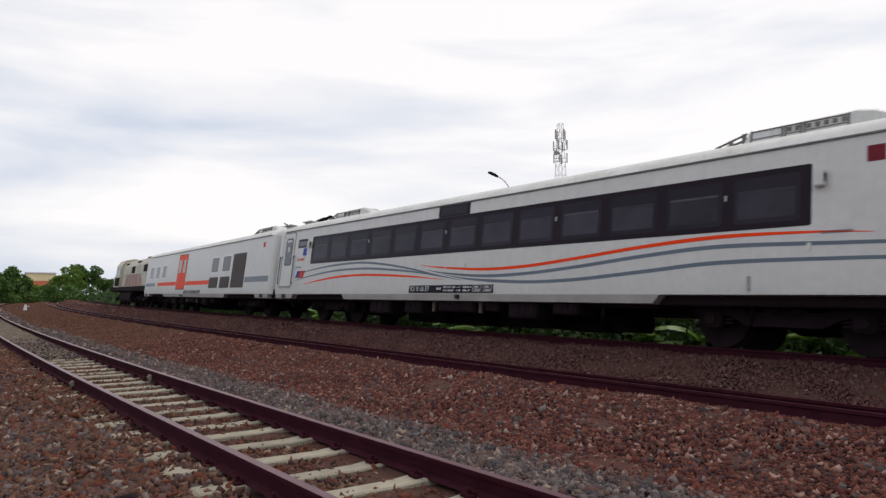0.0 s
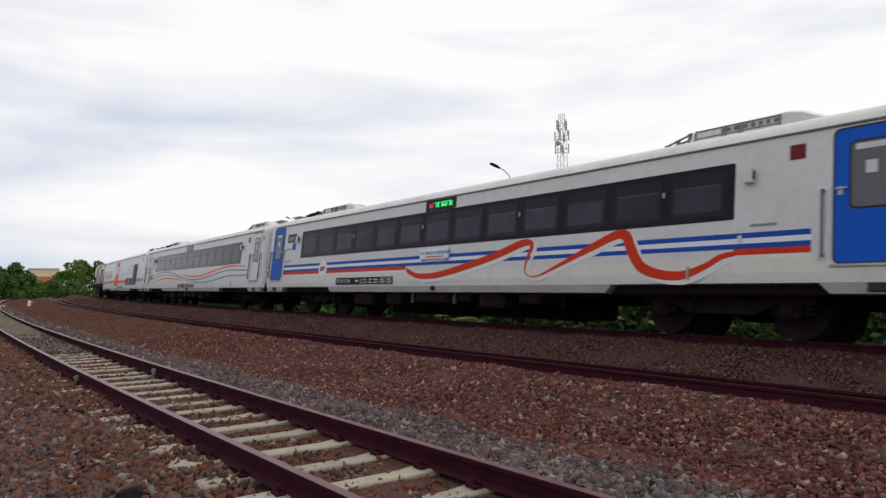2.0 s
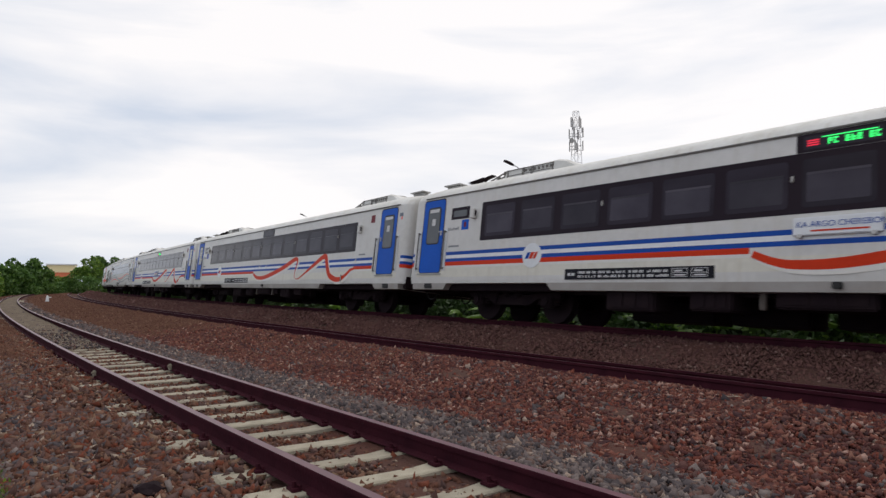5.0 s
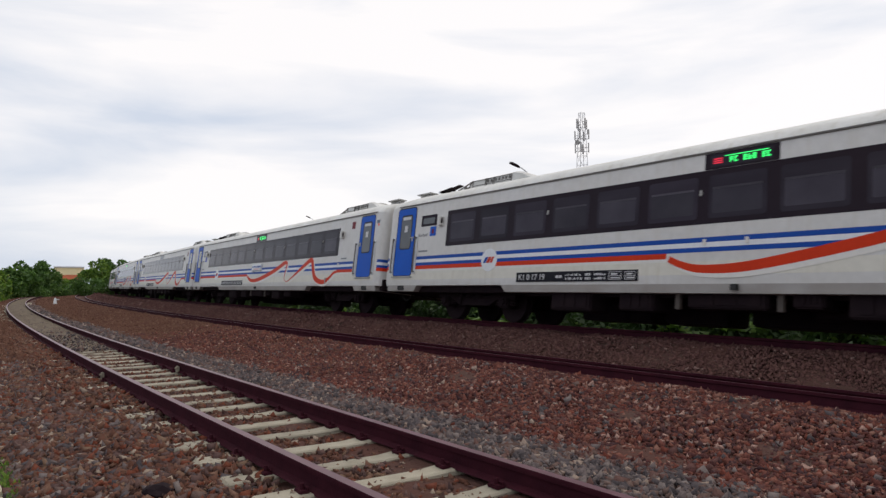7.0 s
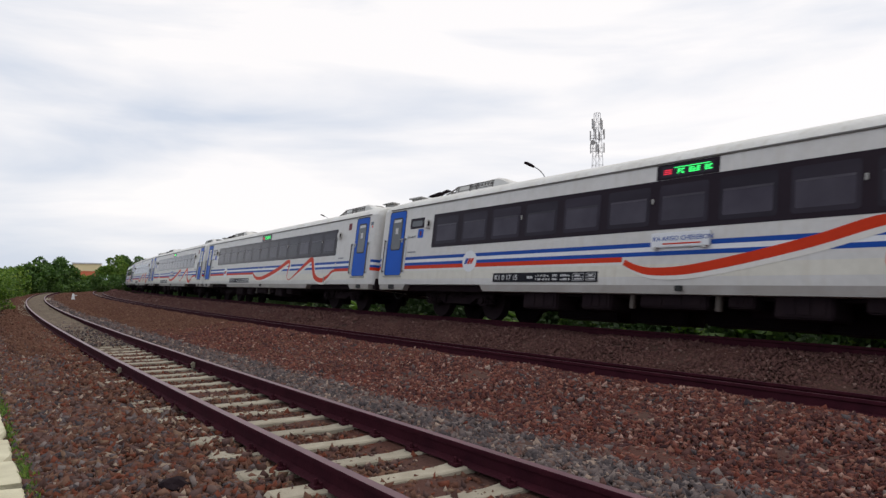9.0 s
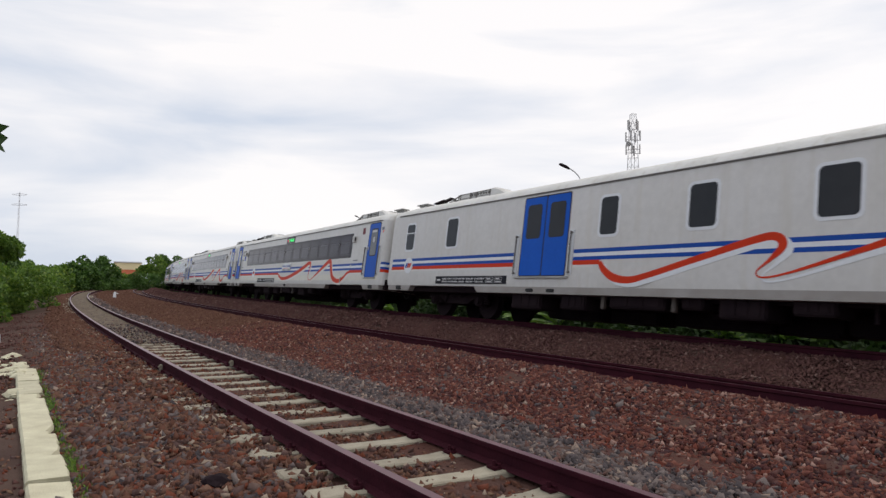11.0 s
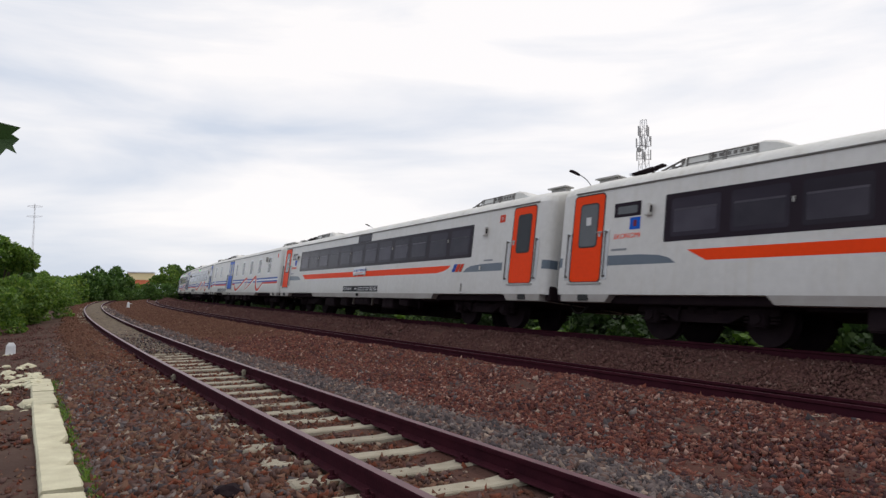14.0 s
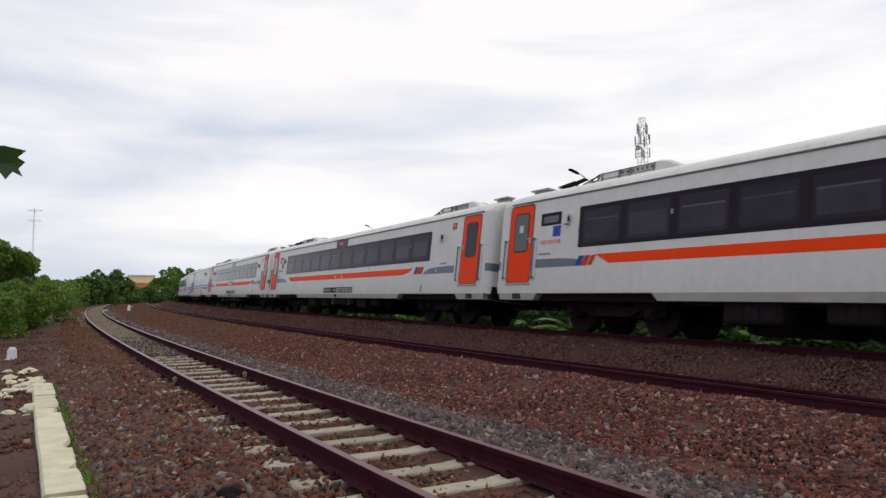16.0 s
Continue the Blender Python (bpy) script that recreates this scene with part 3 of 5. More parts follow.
        w.parent, w.location = b, (a, 0, 0.43)
    return b


def underframe(c, seed=0):
    part("underframe", boxed(-10.1, 10.1, -1.30, 1.30, 0.64, 0.86, 0.02), DARK, c)
    for x0, x1, z0 in ((-3.4, -2.75, 0.42), (-2.35, -1.5, 0.31), (-1.2, -0.75, 0.44), (-0.4, 0.95, 0.40), (1.6, 2.35, 0.33), (3.0, 4.05, 0.29)):
        bm = boxed(x0, x1, 0.75, 1.33, z0, 0.74, 0.03)
        for k in range(3):
            box(bm, x0 + 0.1 + k * (x1 - x0 - 0.2) / 3, x0 + 0.06 + (k + 1) * (x1 - x0 - 0.2) / 3, 1.325, 1.345, z0 + 0.06, 0.68, 0.006)
        part("equipment_box", bm, DARK, c, "sooty underfloor equipment box")
    for x in (-0.57, 1.15):
        part("support_bracket", boxed(x - 0.05, x + 0.05, 1.22, 1.30, 0.38, 0.72, 0.01), WOOD_BROWN, c, "rusty brown hanging bracket")
    part("drain_pipe", tube(bmesh.new(), (-3.85, 1.15, 0.36), (-3.85, 1.15, 0.70), 0.03, sides=8), DARK, c, "sooty drain pipe")
    bm = bmesh.new()
    tube(bm, (-2.1, 0.35, 0.48), (-0.7, 0.35, 0.48), 0.17, sides=14)
    tube(bm, (-5.0, 1.1, 0.62), (5.0, 1.1, 0.62), 0.03, sides=6)
    part("air_reservoir", bm, DARK, c)
    for u0, u1, z in ((-3.3, -2.6, 0.27), (-2.5, -1.4, 0.23), (-1.3, 0.9, 0.25), (1.3, 2.7, 0.23), (3.0, 4.9, 0.23)):
        part("equipment_box", boxed(u0, u1, -1.25, -0.55, z, 0.66, 0.04), DARK, c)
    bogie(c, 7.0)
    bogie(c, -7.0)


def air_conditioner(c, e):
    """A roof unit set back from the eaves: open rack, grilled casing, pale fairing, from the front backwards."""
    front = 8.25 if e > 0 else -5.72

    def at_x(x):
        return front - x

    bm = bmesh.new()
    rings = []
    for x, z in ((0.50, 3.56), (0.58, 3.72), (2.05, 3.745), (2.16, 3.755), (2.42, 3.70), (2.78, 3.53)):
        rings.append([(at_x(x), 0.80, 3.36), (at_x(x), 0.78, z - 0.05), (at_x(x), 0.70, z), (at_x(x), -0.70, z), (at_x(x), -0.78, z - 0.05), (at_x(x), -0.80, 3.36)])
    loft(bm, rings)
    unit = part("air_conditioner", bm, ROOF, c, "weathered pale roof air conditioner")
    bm = bmesh.new()
    for a, w, slots in ((0.62, 0.50, 0), (1.17, 0.24, 2), (1.46, 0.62, 5)):
        a, b = at_x(a + w), at_x(a)
        for z in (3.535, 3.670):
            box(bm, a, b, 0.775, 0.800, z, z + 0.014)
        for u in (a, b):
            box(bm, u - 0.012, u + 0.012, 0.775, 0.802, 3.50, 3.69)
        for q in range(slots):
            u = a + (q + 0.5) * (b - a) / slots
            box(bm, u - 0.032, u + 0.032, 0.775, 0.804, 3.575, 3.64)
    part("grille", bm, GUTTER, unit, "dark intake grille")
    bm = bmesh.new()
    for x, z in ((0.0, 3.54), (0.24, 3.61), (0.47, 3.69)):
        box(bm, at_x(x) - 0.025, at_x(x) + 0.025, 0.70, 0.76, 3.40, z)
    tube(bm, (at_x(0.0), 0.73, 3.53), (at_x(0.52), 0.73, 3.69), 0.022, sides=6)
    tube(bm, (at_x(0.0), 0.73, 3.48), (at_x(0.52), 0.73, 3.58), 0.022, sides=6)
    part("pipe_rack", bm, GUTTER, unit, "dark open rack of pipes")
    bm = bmesh.new()
    for k in range(3):
        a = at_x(0.9 + k * 0.5)
        tube(bm, (a, 0.20, 3.70), (a, 0.20, 3.80), 0.2, sides=14)
    part("fan_cowls", bm, GREY, unit, "grey round fan cowls")
    if e > 0:
        bm = bmesh.new()
        loft(bm, [[(u, y, z) for y in (0.85, 0.66)] + [(u, y, z - 0.035) for y in (0.66, 0.85)] for u, z in ((8.98, 3.56), (8.45, 3.62))])
        loft(bm, [[(u, y, z) for y in (0.72, 0.58)] + [(u, y, z - 0.03) for y in (0.58, 0.72)] for u, z in ((8.62, 3.645), (8.30, 3.70))])
        for u in (8.9, 8.55):
            box(bm, u - 0.02, u + 0.02, 0.66, 0.71, 3.42, 3.60)
        hatch = part("roof_hatch", bm, DARK, c, "dark raised roof louvre plates")
        part("hatch_tip", boxed(8.96, 9.03, 0.66, 0.86, 3.515, 3.565, 0.008), STRIPE_WHITE, hatch, "white painted tip")
    bm = bmesh.new()
    a, b = sorted((e * 9.32, e * 9.98))
    loft(bm, [[(u, y, z) for y in (0.90, 0.64)] + [(u, y, z - 0.032) for y in (0.64, 0.90)] for u, z in ((a, 3.575), (b, 3.575))])
    box(bm, a + 0.06, b - 0.06, 0.68, 0.82, 3.32, 3.545)
    part("roof_vent", bm, GREY, c, "flat grey roof vent cover")


def handrail(parent, u, z0, z1):
    bm = bmesh.new()
    box(bm, u - 0.06, u + 0.06, SIDE + 0.001, SIDE + 0.006, z0 - 0.03, z1 + 0.03, 0.002)
    for du in (-0.056, 0.056):
        box(bm, u + du - 0.012, u + du + 0.012, SIDE + 0.001, SIDE + 0.026, z0 - 0.03, z1 + 0.03, 0.004)
    rail_plate = part("handrail", bm, STRIPE_WHITE, parent, "white recess with a steel grab rail")
    bm = tube(bmesh.new(), (u, SIDE + 0.05, z0), (u, SIDE + 0.05, z1), 0.017, sides=8)
    for z in (z0 + 0.03, z1 - 0.03):
        box(bm, u - 0.02, u + 0.02, SIDE, SIDE + 0.06, z - 0.02, z + 0.02)
    part("grab_bar", bm, GUTTER, rail_plate, "worn steel bar")
    return rail_plate


def door(c, e, mat, label, glass=DOOR_GLASS, notices=2):
    u0, u1 = (9.02, 9.87) if e > 0 else (-9.77, -8.92)
    bm = plate(bmesh.new(), rounded(u0 - 0.03, u1 + 0.03, 1.05, 3.0, 0.10), SIDE + 0.003, 0.02)
    part("door_seal", bm, RUBBER, c)
    bm = plate(bmesh.new(), rounded(u0, u1, 1.075, 2.97, 0.08), SIDE + 0.007, 0.02)
    d = part("door", bm, mat, c, label)
    w0, w1 = (u0 + u1) / 2 - 0.26, (u0 + u1) / 2 + 0.22
    part("window_seal", plate(bmesh.new(), rounded(w0 - 0.03, w1 + 0.03, 1.81, 2.79, 0.09), SIDE + 0.010, 0.004), RUBBER, d)
    part("door_window", plate(bmesh.new(), rounded(w0, w1, 1.84, 2.76, 0.07), SIDE + 0.012, 0.004), glass, d, "grey tinted door glass")
    if notices:
        part("notice", plate(bmesh.new(), rounded((w0 + w1) / 2 - 0.07, (w0 + w1) / 2 + 0.07, 2.30, 2.48, 0.004), SIDE + 0.015, 0.002), LETTER, d, "white paper notice")
    if notices > 1:
        part("notice", plate(bmesh.new(), rounded(w0 + 0.05, w1 - 0.05, 2.65, 2.735, 0.004), SIDE + 0.015, 0.002), LETTER, d, "white paper strip")
    bm = bmesh.new()
    h = u1 - 0.07 if e < 0 else u0 + 0.07
    box(bm, h - 0.03, h + 0.03, SIDE + 0.006, SIDE + 0.02, 2.03, 2.15, 0.004)
    tube(bm, (h - 0.09, SIDE + 0.04, 2.12), (h + 0.05, SIDE + 0.04, 2.12), 0.013, sides=6)
    tube(bm, (h + 0.03, SIDE, 2.12), (h + 0.03, SIDE + 0.045, 2.12), 0.012, sides=6)
    part("door_handle", bm, STEEL, d, "steel lever handle")
    part("door_sill", boxed(u0 - 0.06, u1 + 0.06, SIDE - 0.02, SIDE + 0.03, 1.015, 1.055, 0.006), GREY, c)
    handrail(c, u1 + 0.14 if e < 0 else u0 - 0.13, 1.15, 2.14)
    handrail(c, u0 - 0.14 if e < 0 else u1 + 0.10, 1.15, 2.14)


def curve_pts(keys, steps=8):
    """Smooth points through (along, up, half height)."""
    k = [Vector(p) for p in keys]
    out = []
    for i in range(len(k) - 1):
        p0, p1, p2, p3 = k[max(i - 1, 0)], k[i], k[i + 1], k[min(i + 2, len(k) - 1)]
        for j in range(steps):
            t = j / steps
            out.append(0.5 * ((2 * p1) + (p2 - p0) * t + (2 * p0 - 5 * p1 + 4 * p2 - p3) * t * t + (3 * p1 - p0 - 3 * p2 + p3) * t ** 3))
    return out + [k[-1]]


def ribbon(c, keys, mat, lift, name="stripe", label="", steps=8, thick_normal=True):
    """A painted band along (along, up, half width), its face lift metres off the side."""
    pts = curve_pts(keys, steps)
    bm = bmesh.new()
    rows = []
    for i, p in enumerate(pts):
        a, b = pts[max(i - 1, 0)], pts[min(i + 1, len(pts) - 1)]
        d = Vector((b.x - a.x, b.y - a.y)).normalized()
        n = Vector((-d.y, d.x)) * max(p.z, 0.003)
        rows.append([(p.x + n.x, SIDE + lift, p.y + n.y), (p.x - n.x, SIDE + lift, p.y - n.y), (p.x - n.x, SIDE - 0.004, p.y - n.y), (p.x + n.x, SIDE - 0.004, p.y + n.y)])
    loft(bm, rows)
    return part(name, bm, mat, c, label)


def band(c, u0, u1, z0, z1, mat, lift=0.002, name="stripe", label=""):
    return part(name, plate(bmesh.new(), [(u0, z0), (u0, z1), (u1, z1), (u1, z0)], SIDE + lift, 0.006), mat, c, label)


def window_band(c, u0, u1, z0=1.81, z1=2.735):
    wb = part("window_band", plate(bmesh.new(), rounded(u0, u1, z0, z1, 0.03, 2), SIDE + 0.004, 0.03), BAND, c, "continuous black glazed window band")
    n = round((u1 - u0) / 1.2)
    step = (u1 - u0 - 0.1) / n
    for i in range(n):
        a = u0 + 0.05 + i * step
        part("pane", plate(bmesh.new(), rounded(a + 0.10, a + step - 0.10, z0 + 0.09, z1 - 0.10, 0.05, 2), SIDE + 0.007, 0.006), PANE, wb)
        part("interior_glimpse", plate(bmesh.new(), rounded(a + 0.17, a + step - 0.16, z0 + 0.17, z0 + 0.60, 0.03, 2), SIDE + 0.009, 0.005), INSIDE, wb, "dim interior seen through the glass")
        part("blind_edge", plate(bmesh.new(), [(a + 0.17, z0 + 0.585), (a + 0.17, z0 + 0.62), (a + step - 0.16, z0 + 0.62), (a + step - 0.16, z0 + 0.585)], SIDE + 0.0105, 0.004), LEDGE, wb)
        if i in (1, 4, 7, 10):
            part("latch", boxed(a + 0.02, a + 0.06, SIDE, SIDE + 0.025, 2.30, 2.40, 0.006), GREY, wb)


def display(c, u0, u1, z0=2.74, z1=3.022, state=""):
    d = part("destination_display", plate(bmesh.new(), rounded(u0 - 0.05, u1 + 0.05, z0, z1, 0.012, 2), SIDE + 0.006, 0.02), BAND, c, "black destination display" + (" lit " + state if state else ", unlit"))
    part("display_frame", plate(bmesh.new(), rounded(u0 + 0.05, u1 - 0.05, z0 + 0.04, z1 - 0.04, 0.01, 2), SIDE + 0.008, 0.004), PANE, d)
    if not state:
        return
    zc = (z0 + z1) / 2
    bm = bmesh.new()
    rng = random.Random(int(abs(u0) * 1000))
    if state == "green":
        for i in range(9):
            a = u1 - 0.38 - i * 0.075
            if i in (2, 6):
                continue
            for r in range(3):
                if rng.random() < 0.75:
                    plate(bm, [(a, zc - 0.06 + r * 0.035), (a, zc - 0.035 + r * 0.035), (a - 0.055, zc - 0.035 + r * 0.035), (a - 0.055, zc - 0.06 + r * 0.035)], SIDE + 0.012, 0.003)
            plate(bm, [(a, zc - 0.06), (a, zc + 0.03), (a - 0.02, zc + 0.03), (a - 0.02, zc - 0.06)], SIDE + 0.013, 0.003)
        plate(bm, [(u1 - 0.3, zc + 0.055), (u1 - 0.3, zc + 0.07), (u0 + 0.12, zc + 0.07), (u0 + 0.12, zc + 0.055)], SIDE + 0.012, 0.003)
        part("display_text", bm, LED_GREEN, d, "green dot-matrix lines")
        bm = bmesh.new()
    for r in range(3):
        a = u1 - (0.10 if state == "green" else 0.28)
        plate(bm, [(a, zc - 0.05 + r * 0.035), (a, zc - 0.03 + r * 0.035), (a - (0.16 if state == "green" else 0.34), zc - 0.03 + r * 0.035), (a - (0.16 if state == "green" else 0.34), zc - 0.05 + r * 0.035)], SIDE + 0.012, 0.003)
    part("display_text", bm, LED_RED, d, "red dot-matrix lines")


def number_plate(c, u1, number, z0=0.86, z1=1.07, length=3.15):
    """The black data panel: the coach's number in white, then rows too small to read."""
    p = part("data_panel", plate(bmesh.new(), [(u1, z0), (u1, z1), (u1 - length, z1), (u1 - length, z0)], SIDE + 0.003, 0.006), PLATE, c, "black data panel with white lettering")
    rest = u1 - 0.08
    if number:
        letters(number, 0.125, LETTER, p, u1 - 0.07, SIDE + 0.006, z0 + 0.045, bold=0.0015)
        rest = u1 - 1.15
    bm = bmesh.new()
    rng = random.Random(len(number) + int(u1 * 10))

    def dash(a, w, z, h):
        plate(bm, [(a, z), (a, z + h), (a - w, z + h), (a - w, z)], SIDE + 0.006, 0.003)

    dash(rest, 0.065, z0 + 0.075, 0.055)
    dash(rest - 0.085, 0.08, z0 + 0.075, 0.055)
    a = rest - 0.26
    for k, w in enumerate((0.42, 0.14, 0.26) if number else (0.4, 0.6, 0.3, 0.4)):
        for z in (z0 + 0.035, z0 + 0.115):
            x = a
            while x > a - w:
                t = rng.choice((0.022, 0.03, 0.04))
                dash(x, t, z, 0.046 if rng.random() < 0.8 else 0.03)
                x -= t + rng.choice((0.014, 0.014, 0.045))
        a -= w + 0.08
    while a > u1 - length + 0.28:
        w = min(0.29, a - (u1 - length) - 0.06)
        for z in (z0 + 0.028, z0 + 0.098, z0 + 0.172):
            dash(a, w, z, 0.008)
        for x in (a, a - w + 0.008):
            dash(x, 0.008, z0 + 0.03, 0.145)
        dash(a - 0.05, w * 0.5, z0 + 0.12, 0.03)
        dash(a - 0.05, w * 0.7, z0 + 0.05, 0.025)
        a -= w + 0.07
    part("data_rows", bm, LETTER, p, "rows of small white print")


def name_board(c, u0=-0.38, u1=0.76, z0=1.47, z1=1.74):
    b = part("name_board", boxed(u0, u1, SIDE, SIDE + 0.06, z0, z1, 0.012), STRIPE_WHITE, c, "white train name board with blue lettering")
    letters("KA ARGO CHEREBON", 0.085, STRIPE_BLUE, b, u1 - 0.05, SIDE + 0.0625, z0 + 0.12)
    part("board_line", plate(bmesh.new(), [(u0 + 0.15, z0 + 0.05), (u0 + 0.15, z0 + 0.075), (u1 - 0.25, z0 + 0.075), (u1 - 0.25, z0 + 0.05)], SIDE + 0.0635, 0.002), RED, b)
    bm = bmesh.new()
    for u in (u0 + 0.1, u1 - 0.1):
        box(bm, u - 0.03, u + 0.03, SIDE, SIDE + 0.07, z0 - 0.035, z0 + 0.02, 0.005)
    part("board_clip", bm, STEEL, b)


def end_fittings(c, class_word="", word_mat=LETTER_GREY, sticker=True, square=None):
    """Small fixtures by the doors: toilet window, class sign, warning square, side lamps."""
    t = part("toilet_window", plate(bmesh.new(), rounded(8.05, 8.73, 2.40, 2.70, 0.02, 2), SIDE + 0.005, 0.02), BAND, c, "small black framed toilet window")
    part("pane", plate(bmesh.new(), rounded(8.14, 8.64, 2.46, 2.62, 0.03, 2), SIDE + 0.008, 0.004), DOOR_GLASS, t)
    s = part("coach_sign", plate(bmesh.new(), rounded(8.05, 8.31, 2.12, 2.37, 0.01, 2), SIDE + 0.005, 0.01), BLUE, c, "small blue coach number sign")
    part("sign_mark", plate(bmesh.new(), rounded(8.14, 8.22, 2.18, 2.31, 0.02, 2), SIDE + 0.007, 0.003), DARK_RED, s)
    if class_word:
        letters(class_word, 0.085 if word_mat is LETTER_GREY else 0.105, word_mat, c, 8.83 if word_mat is LETTER_GREY else 8.70, SIDE + 0.003, 2.13 if word_mat is LETTER_GREY else 1.95, bold=0.0)
    part("warning_square", plate(bmesh.new(), rounded(-8.53, -8.31, 2.64 if not square else 2.67, 2.87, 0.01, 2), SIDE + 0.004, 0.006), square or DARK_RED, c, "red warning square")
    if square:
        part("square_mark", plate(bmesh.new(), rounded(-8.435, -8.405, 2.73, 2.82, 0.005, 2), SIDE + 0.007, 0.003), LETTER, c)
    for u in ((-9.98,) if sticker else ()):
        st = part("sticker", plate(bmesh.new(), rounded(u - 0.09, u + 0.09, 2.70, 2.80, 0.006, 2), SIDE + 0.003, 0.02), SLATE, c, "small blue-grey and orange sticker")
        part("sticker_half", plate(bmesh.new(), rounded(u - 0.09, u + 0.09, 2.60, 2.70, 0.006, 2), SIDE + 0.003, 0.02), LETTER, st)
        part("sticker_mark", plate(bmesh.new(), rounded(u - 0.07, u - 0.01, 2.61, 2.69, 0.006, 2), SIDE + 0.005, 0.003), ORANGE, st)
    for u in (-7.72, 7.86):
        bm = boxed(u - 0.09, u + 0.05, SIDE, SIDE + 0.10, 2.36, 2.60, 0.015)
        lamp = part("side_lamp", bm, WHITE, c, "white signal lamp housing")
        part("lens", boxed(u - 0.10, u - 0.085, SIDE + 0.03, SIDE + 0.08, 2.42, 2.55, 0.004), DARK, lamp)
    for u in (0.57, -0.14, -7.6):
        part("eyelet", boxed(u - 0.028, u + 0.028, SIDE, SIDE + 0.02, 1.445, 1.55, 0.006), CREAM, c, "small pale lug plate")
    lug = 0.03 if sticker else 0.36
    part("jack_mark", boxed(lug - 0.06, lug + 0.06, SIDE - 0.01, SIDE + 0.05, 0.69, 0.79, 0.01), RUBBER, c, "small black lug")
    part("bracket", boxed(-6.78, -6.74, SIDE, SIDE + 0.03, 0.86, 1.08, 0.006), GREY, c)
    for u, z in ((8.55, 1.73), (-7.95, 1.70)):
        part("stencil_print", boxed(u - 0.2, u + 0.2, SIDE - 0.002, SIDE + 0.003, z - 0.03, z + 0.015), LETTER_GREY, c, "small grey stencilled print")


def round_logo(c, u=6.22, z=1.39, r=0.27):
    disc = part("round_emblem", plate(bmesh.new(), [(u + r * math.cos(a * math.tau / 28), z + r * math.sin(a * math.tau / 28)) for a in range(28)], SIDE + 0.009, 0.006), STRIPE_WHITE, c, "white round emblem with a red and blue mark")
    emblem_mark(disc, u + 0.16, z - 0.07, 0.14, 0.31)


def emblem_mark(parent, u, z, h, w):
    """Plain slanted bars in blue and red in place of a company mark."""
    for (a, b), mat in (((0.0, 0.30), STRIPE_BLUE), ((0.36, 0.66), RED), ((0.74, 0.98), RED)):
        k = 0.12 * w
        part("emblem_bar", plate(bmesh.new(), [(u - a * w - k, z + h), (u - b * w - k, z + h), (u - b * w + k, z), (u - a * w + k, z)], SIDE + 0.013, 0.006), mat, parent)


def coach(name, label, units=(1, -1)):
    c = tagged(empty(name), label, "railway coach")
    coach_shell(c)
    underframe(c)
    for e in units:
        air_conditioner(c, e)
    return c


def sweep_ribbon(c, shift=0.0, flat=1.0):
    """The red ribbon that waves over the blue stripes, with its pale shadow."""
    keys = ((1.72, 1.235, 0.055), (1.45, 1.12, 0.06), (1.1, 1.05, 0.07), (0.4, 1.07, 0.08), (-0.6, 1.24, 0.085), (-1.6, 1.46, 0.085), (-2.4, 1.69, 0.085), (-2.66, 1.70, 0.06),
            (-2.72, 1.60, 0.05), (-2.62, 1.38, 0.03), (-2.56, 1.12, 0.012), (-2.68, 1.0, 0.012), (-2.95, 0.99, 0.016), (-3.5, 1.20, 0.035), (-4.2, 1.48, 0.07), (-4.8, 1.71, 0.085),
            (-5.03, 1.68, 0.095), (-5.15, 1.45, 0.10), (-5.4, 1.12, 0.095), (-5.8, 0.97, 0.085), (-6.3, 0.935, 0.075), (-6.75, 1.06, 0.055), (-7.08, 1.22, 0.045), (-7.3, 1.265, 0.04))
    keys = [(u + shift * min(1.0, max(0.45, (u + 8.6) / 3.5)), z, w) for u, z, w in keys]
    pale = [(u - 0.09, z - 0.075, w) for u, z, w in keys]
    ribbon(c, pale, CREAM, 0.005, "ribbon_shadow", "pale outline below the ribbon")
    ribbon(c, keys, RED, 0.007, "ribbon", "waving red-orange ribbon")


def blue_coach(label):
    c = coach("railway_coach", label)
    door(c, 1, BLUE, "bright blue door")
    door(c, -1, BLUE, "bright blue door")
    window_band(c, -7.5, 7.6)
    for e in (1, -1):
        for z0, z1, mat in ((1.50, 1.585, STRIPE_BLUE), (1.415, 1.50, STRIPE_WHITE), (1.335, 1.415, STRIPE_BLUE), (1.235, 1.335, RED)):
            end_band(c, e, z0, z1, mat)
    for a, b in ((8.86, -8.62),):
        band(c, a, b, 1.50, 1.585, STRIPE_BLUE, 0.002)
        band(c, a, b, 1.415, 1.50, STRIPE_WHITE, 0.002)
        band(c, a, b, 1.335, 1.415, STRIPE_BLUE, 0.002)
    for a, b in ((8.86, 1.27), (-7.5, -8.62)):
        band(c, a, b, 1.235, 1.335, RED, 0.002)
    for a, b in ((8.86, 1.1), (-7.65, -8.62)):
        band(c, a, b, 1.18, 1.235, CREAM, 0.002)
    band(c, 10.0, -10.0, 0.955, 1.182, LOWER, 0.001, "lower_panel", "cream lower body side")
    sweep_ribbon(c, -0.5)
    round_logo(c, 5.88)
    end_fittings(c, "Eksekutif")
    return c


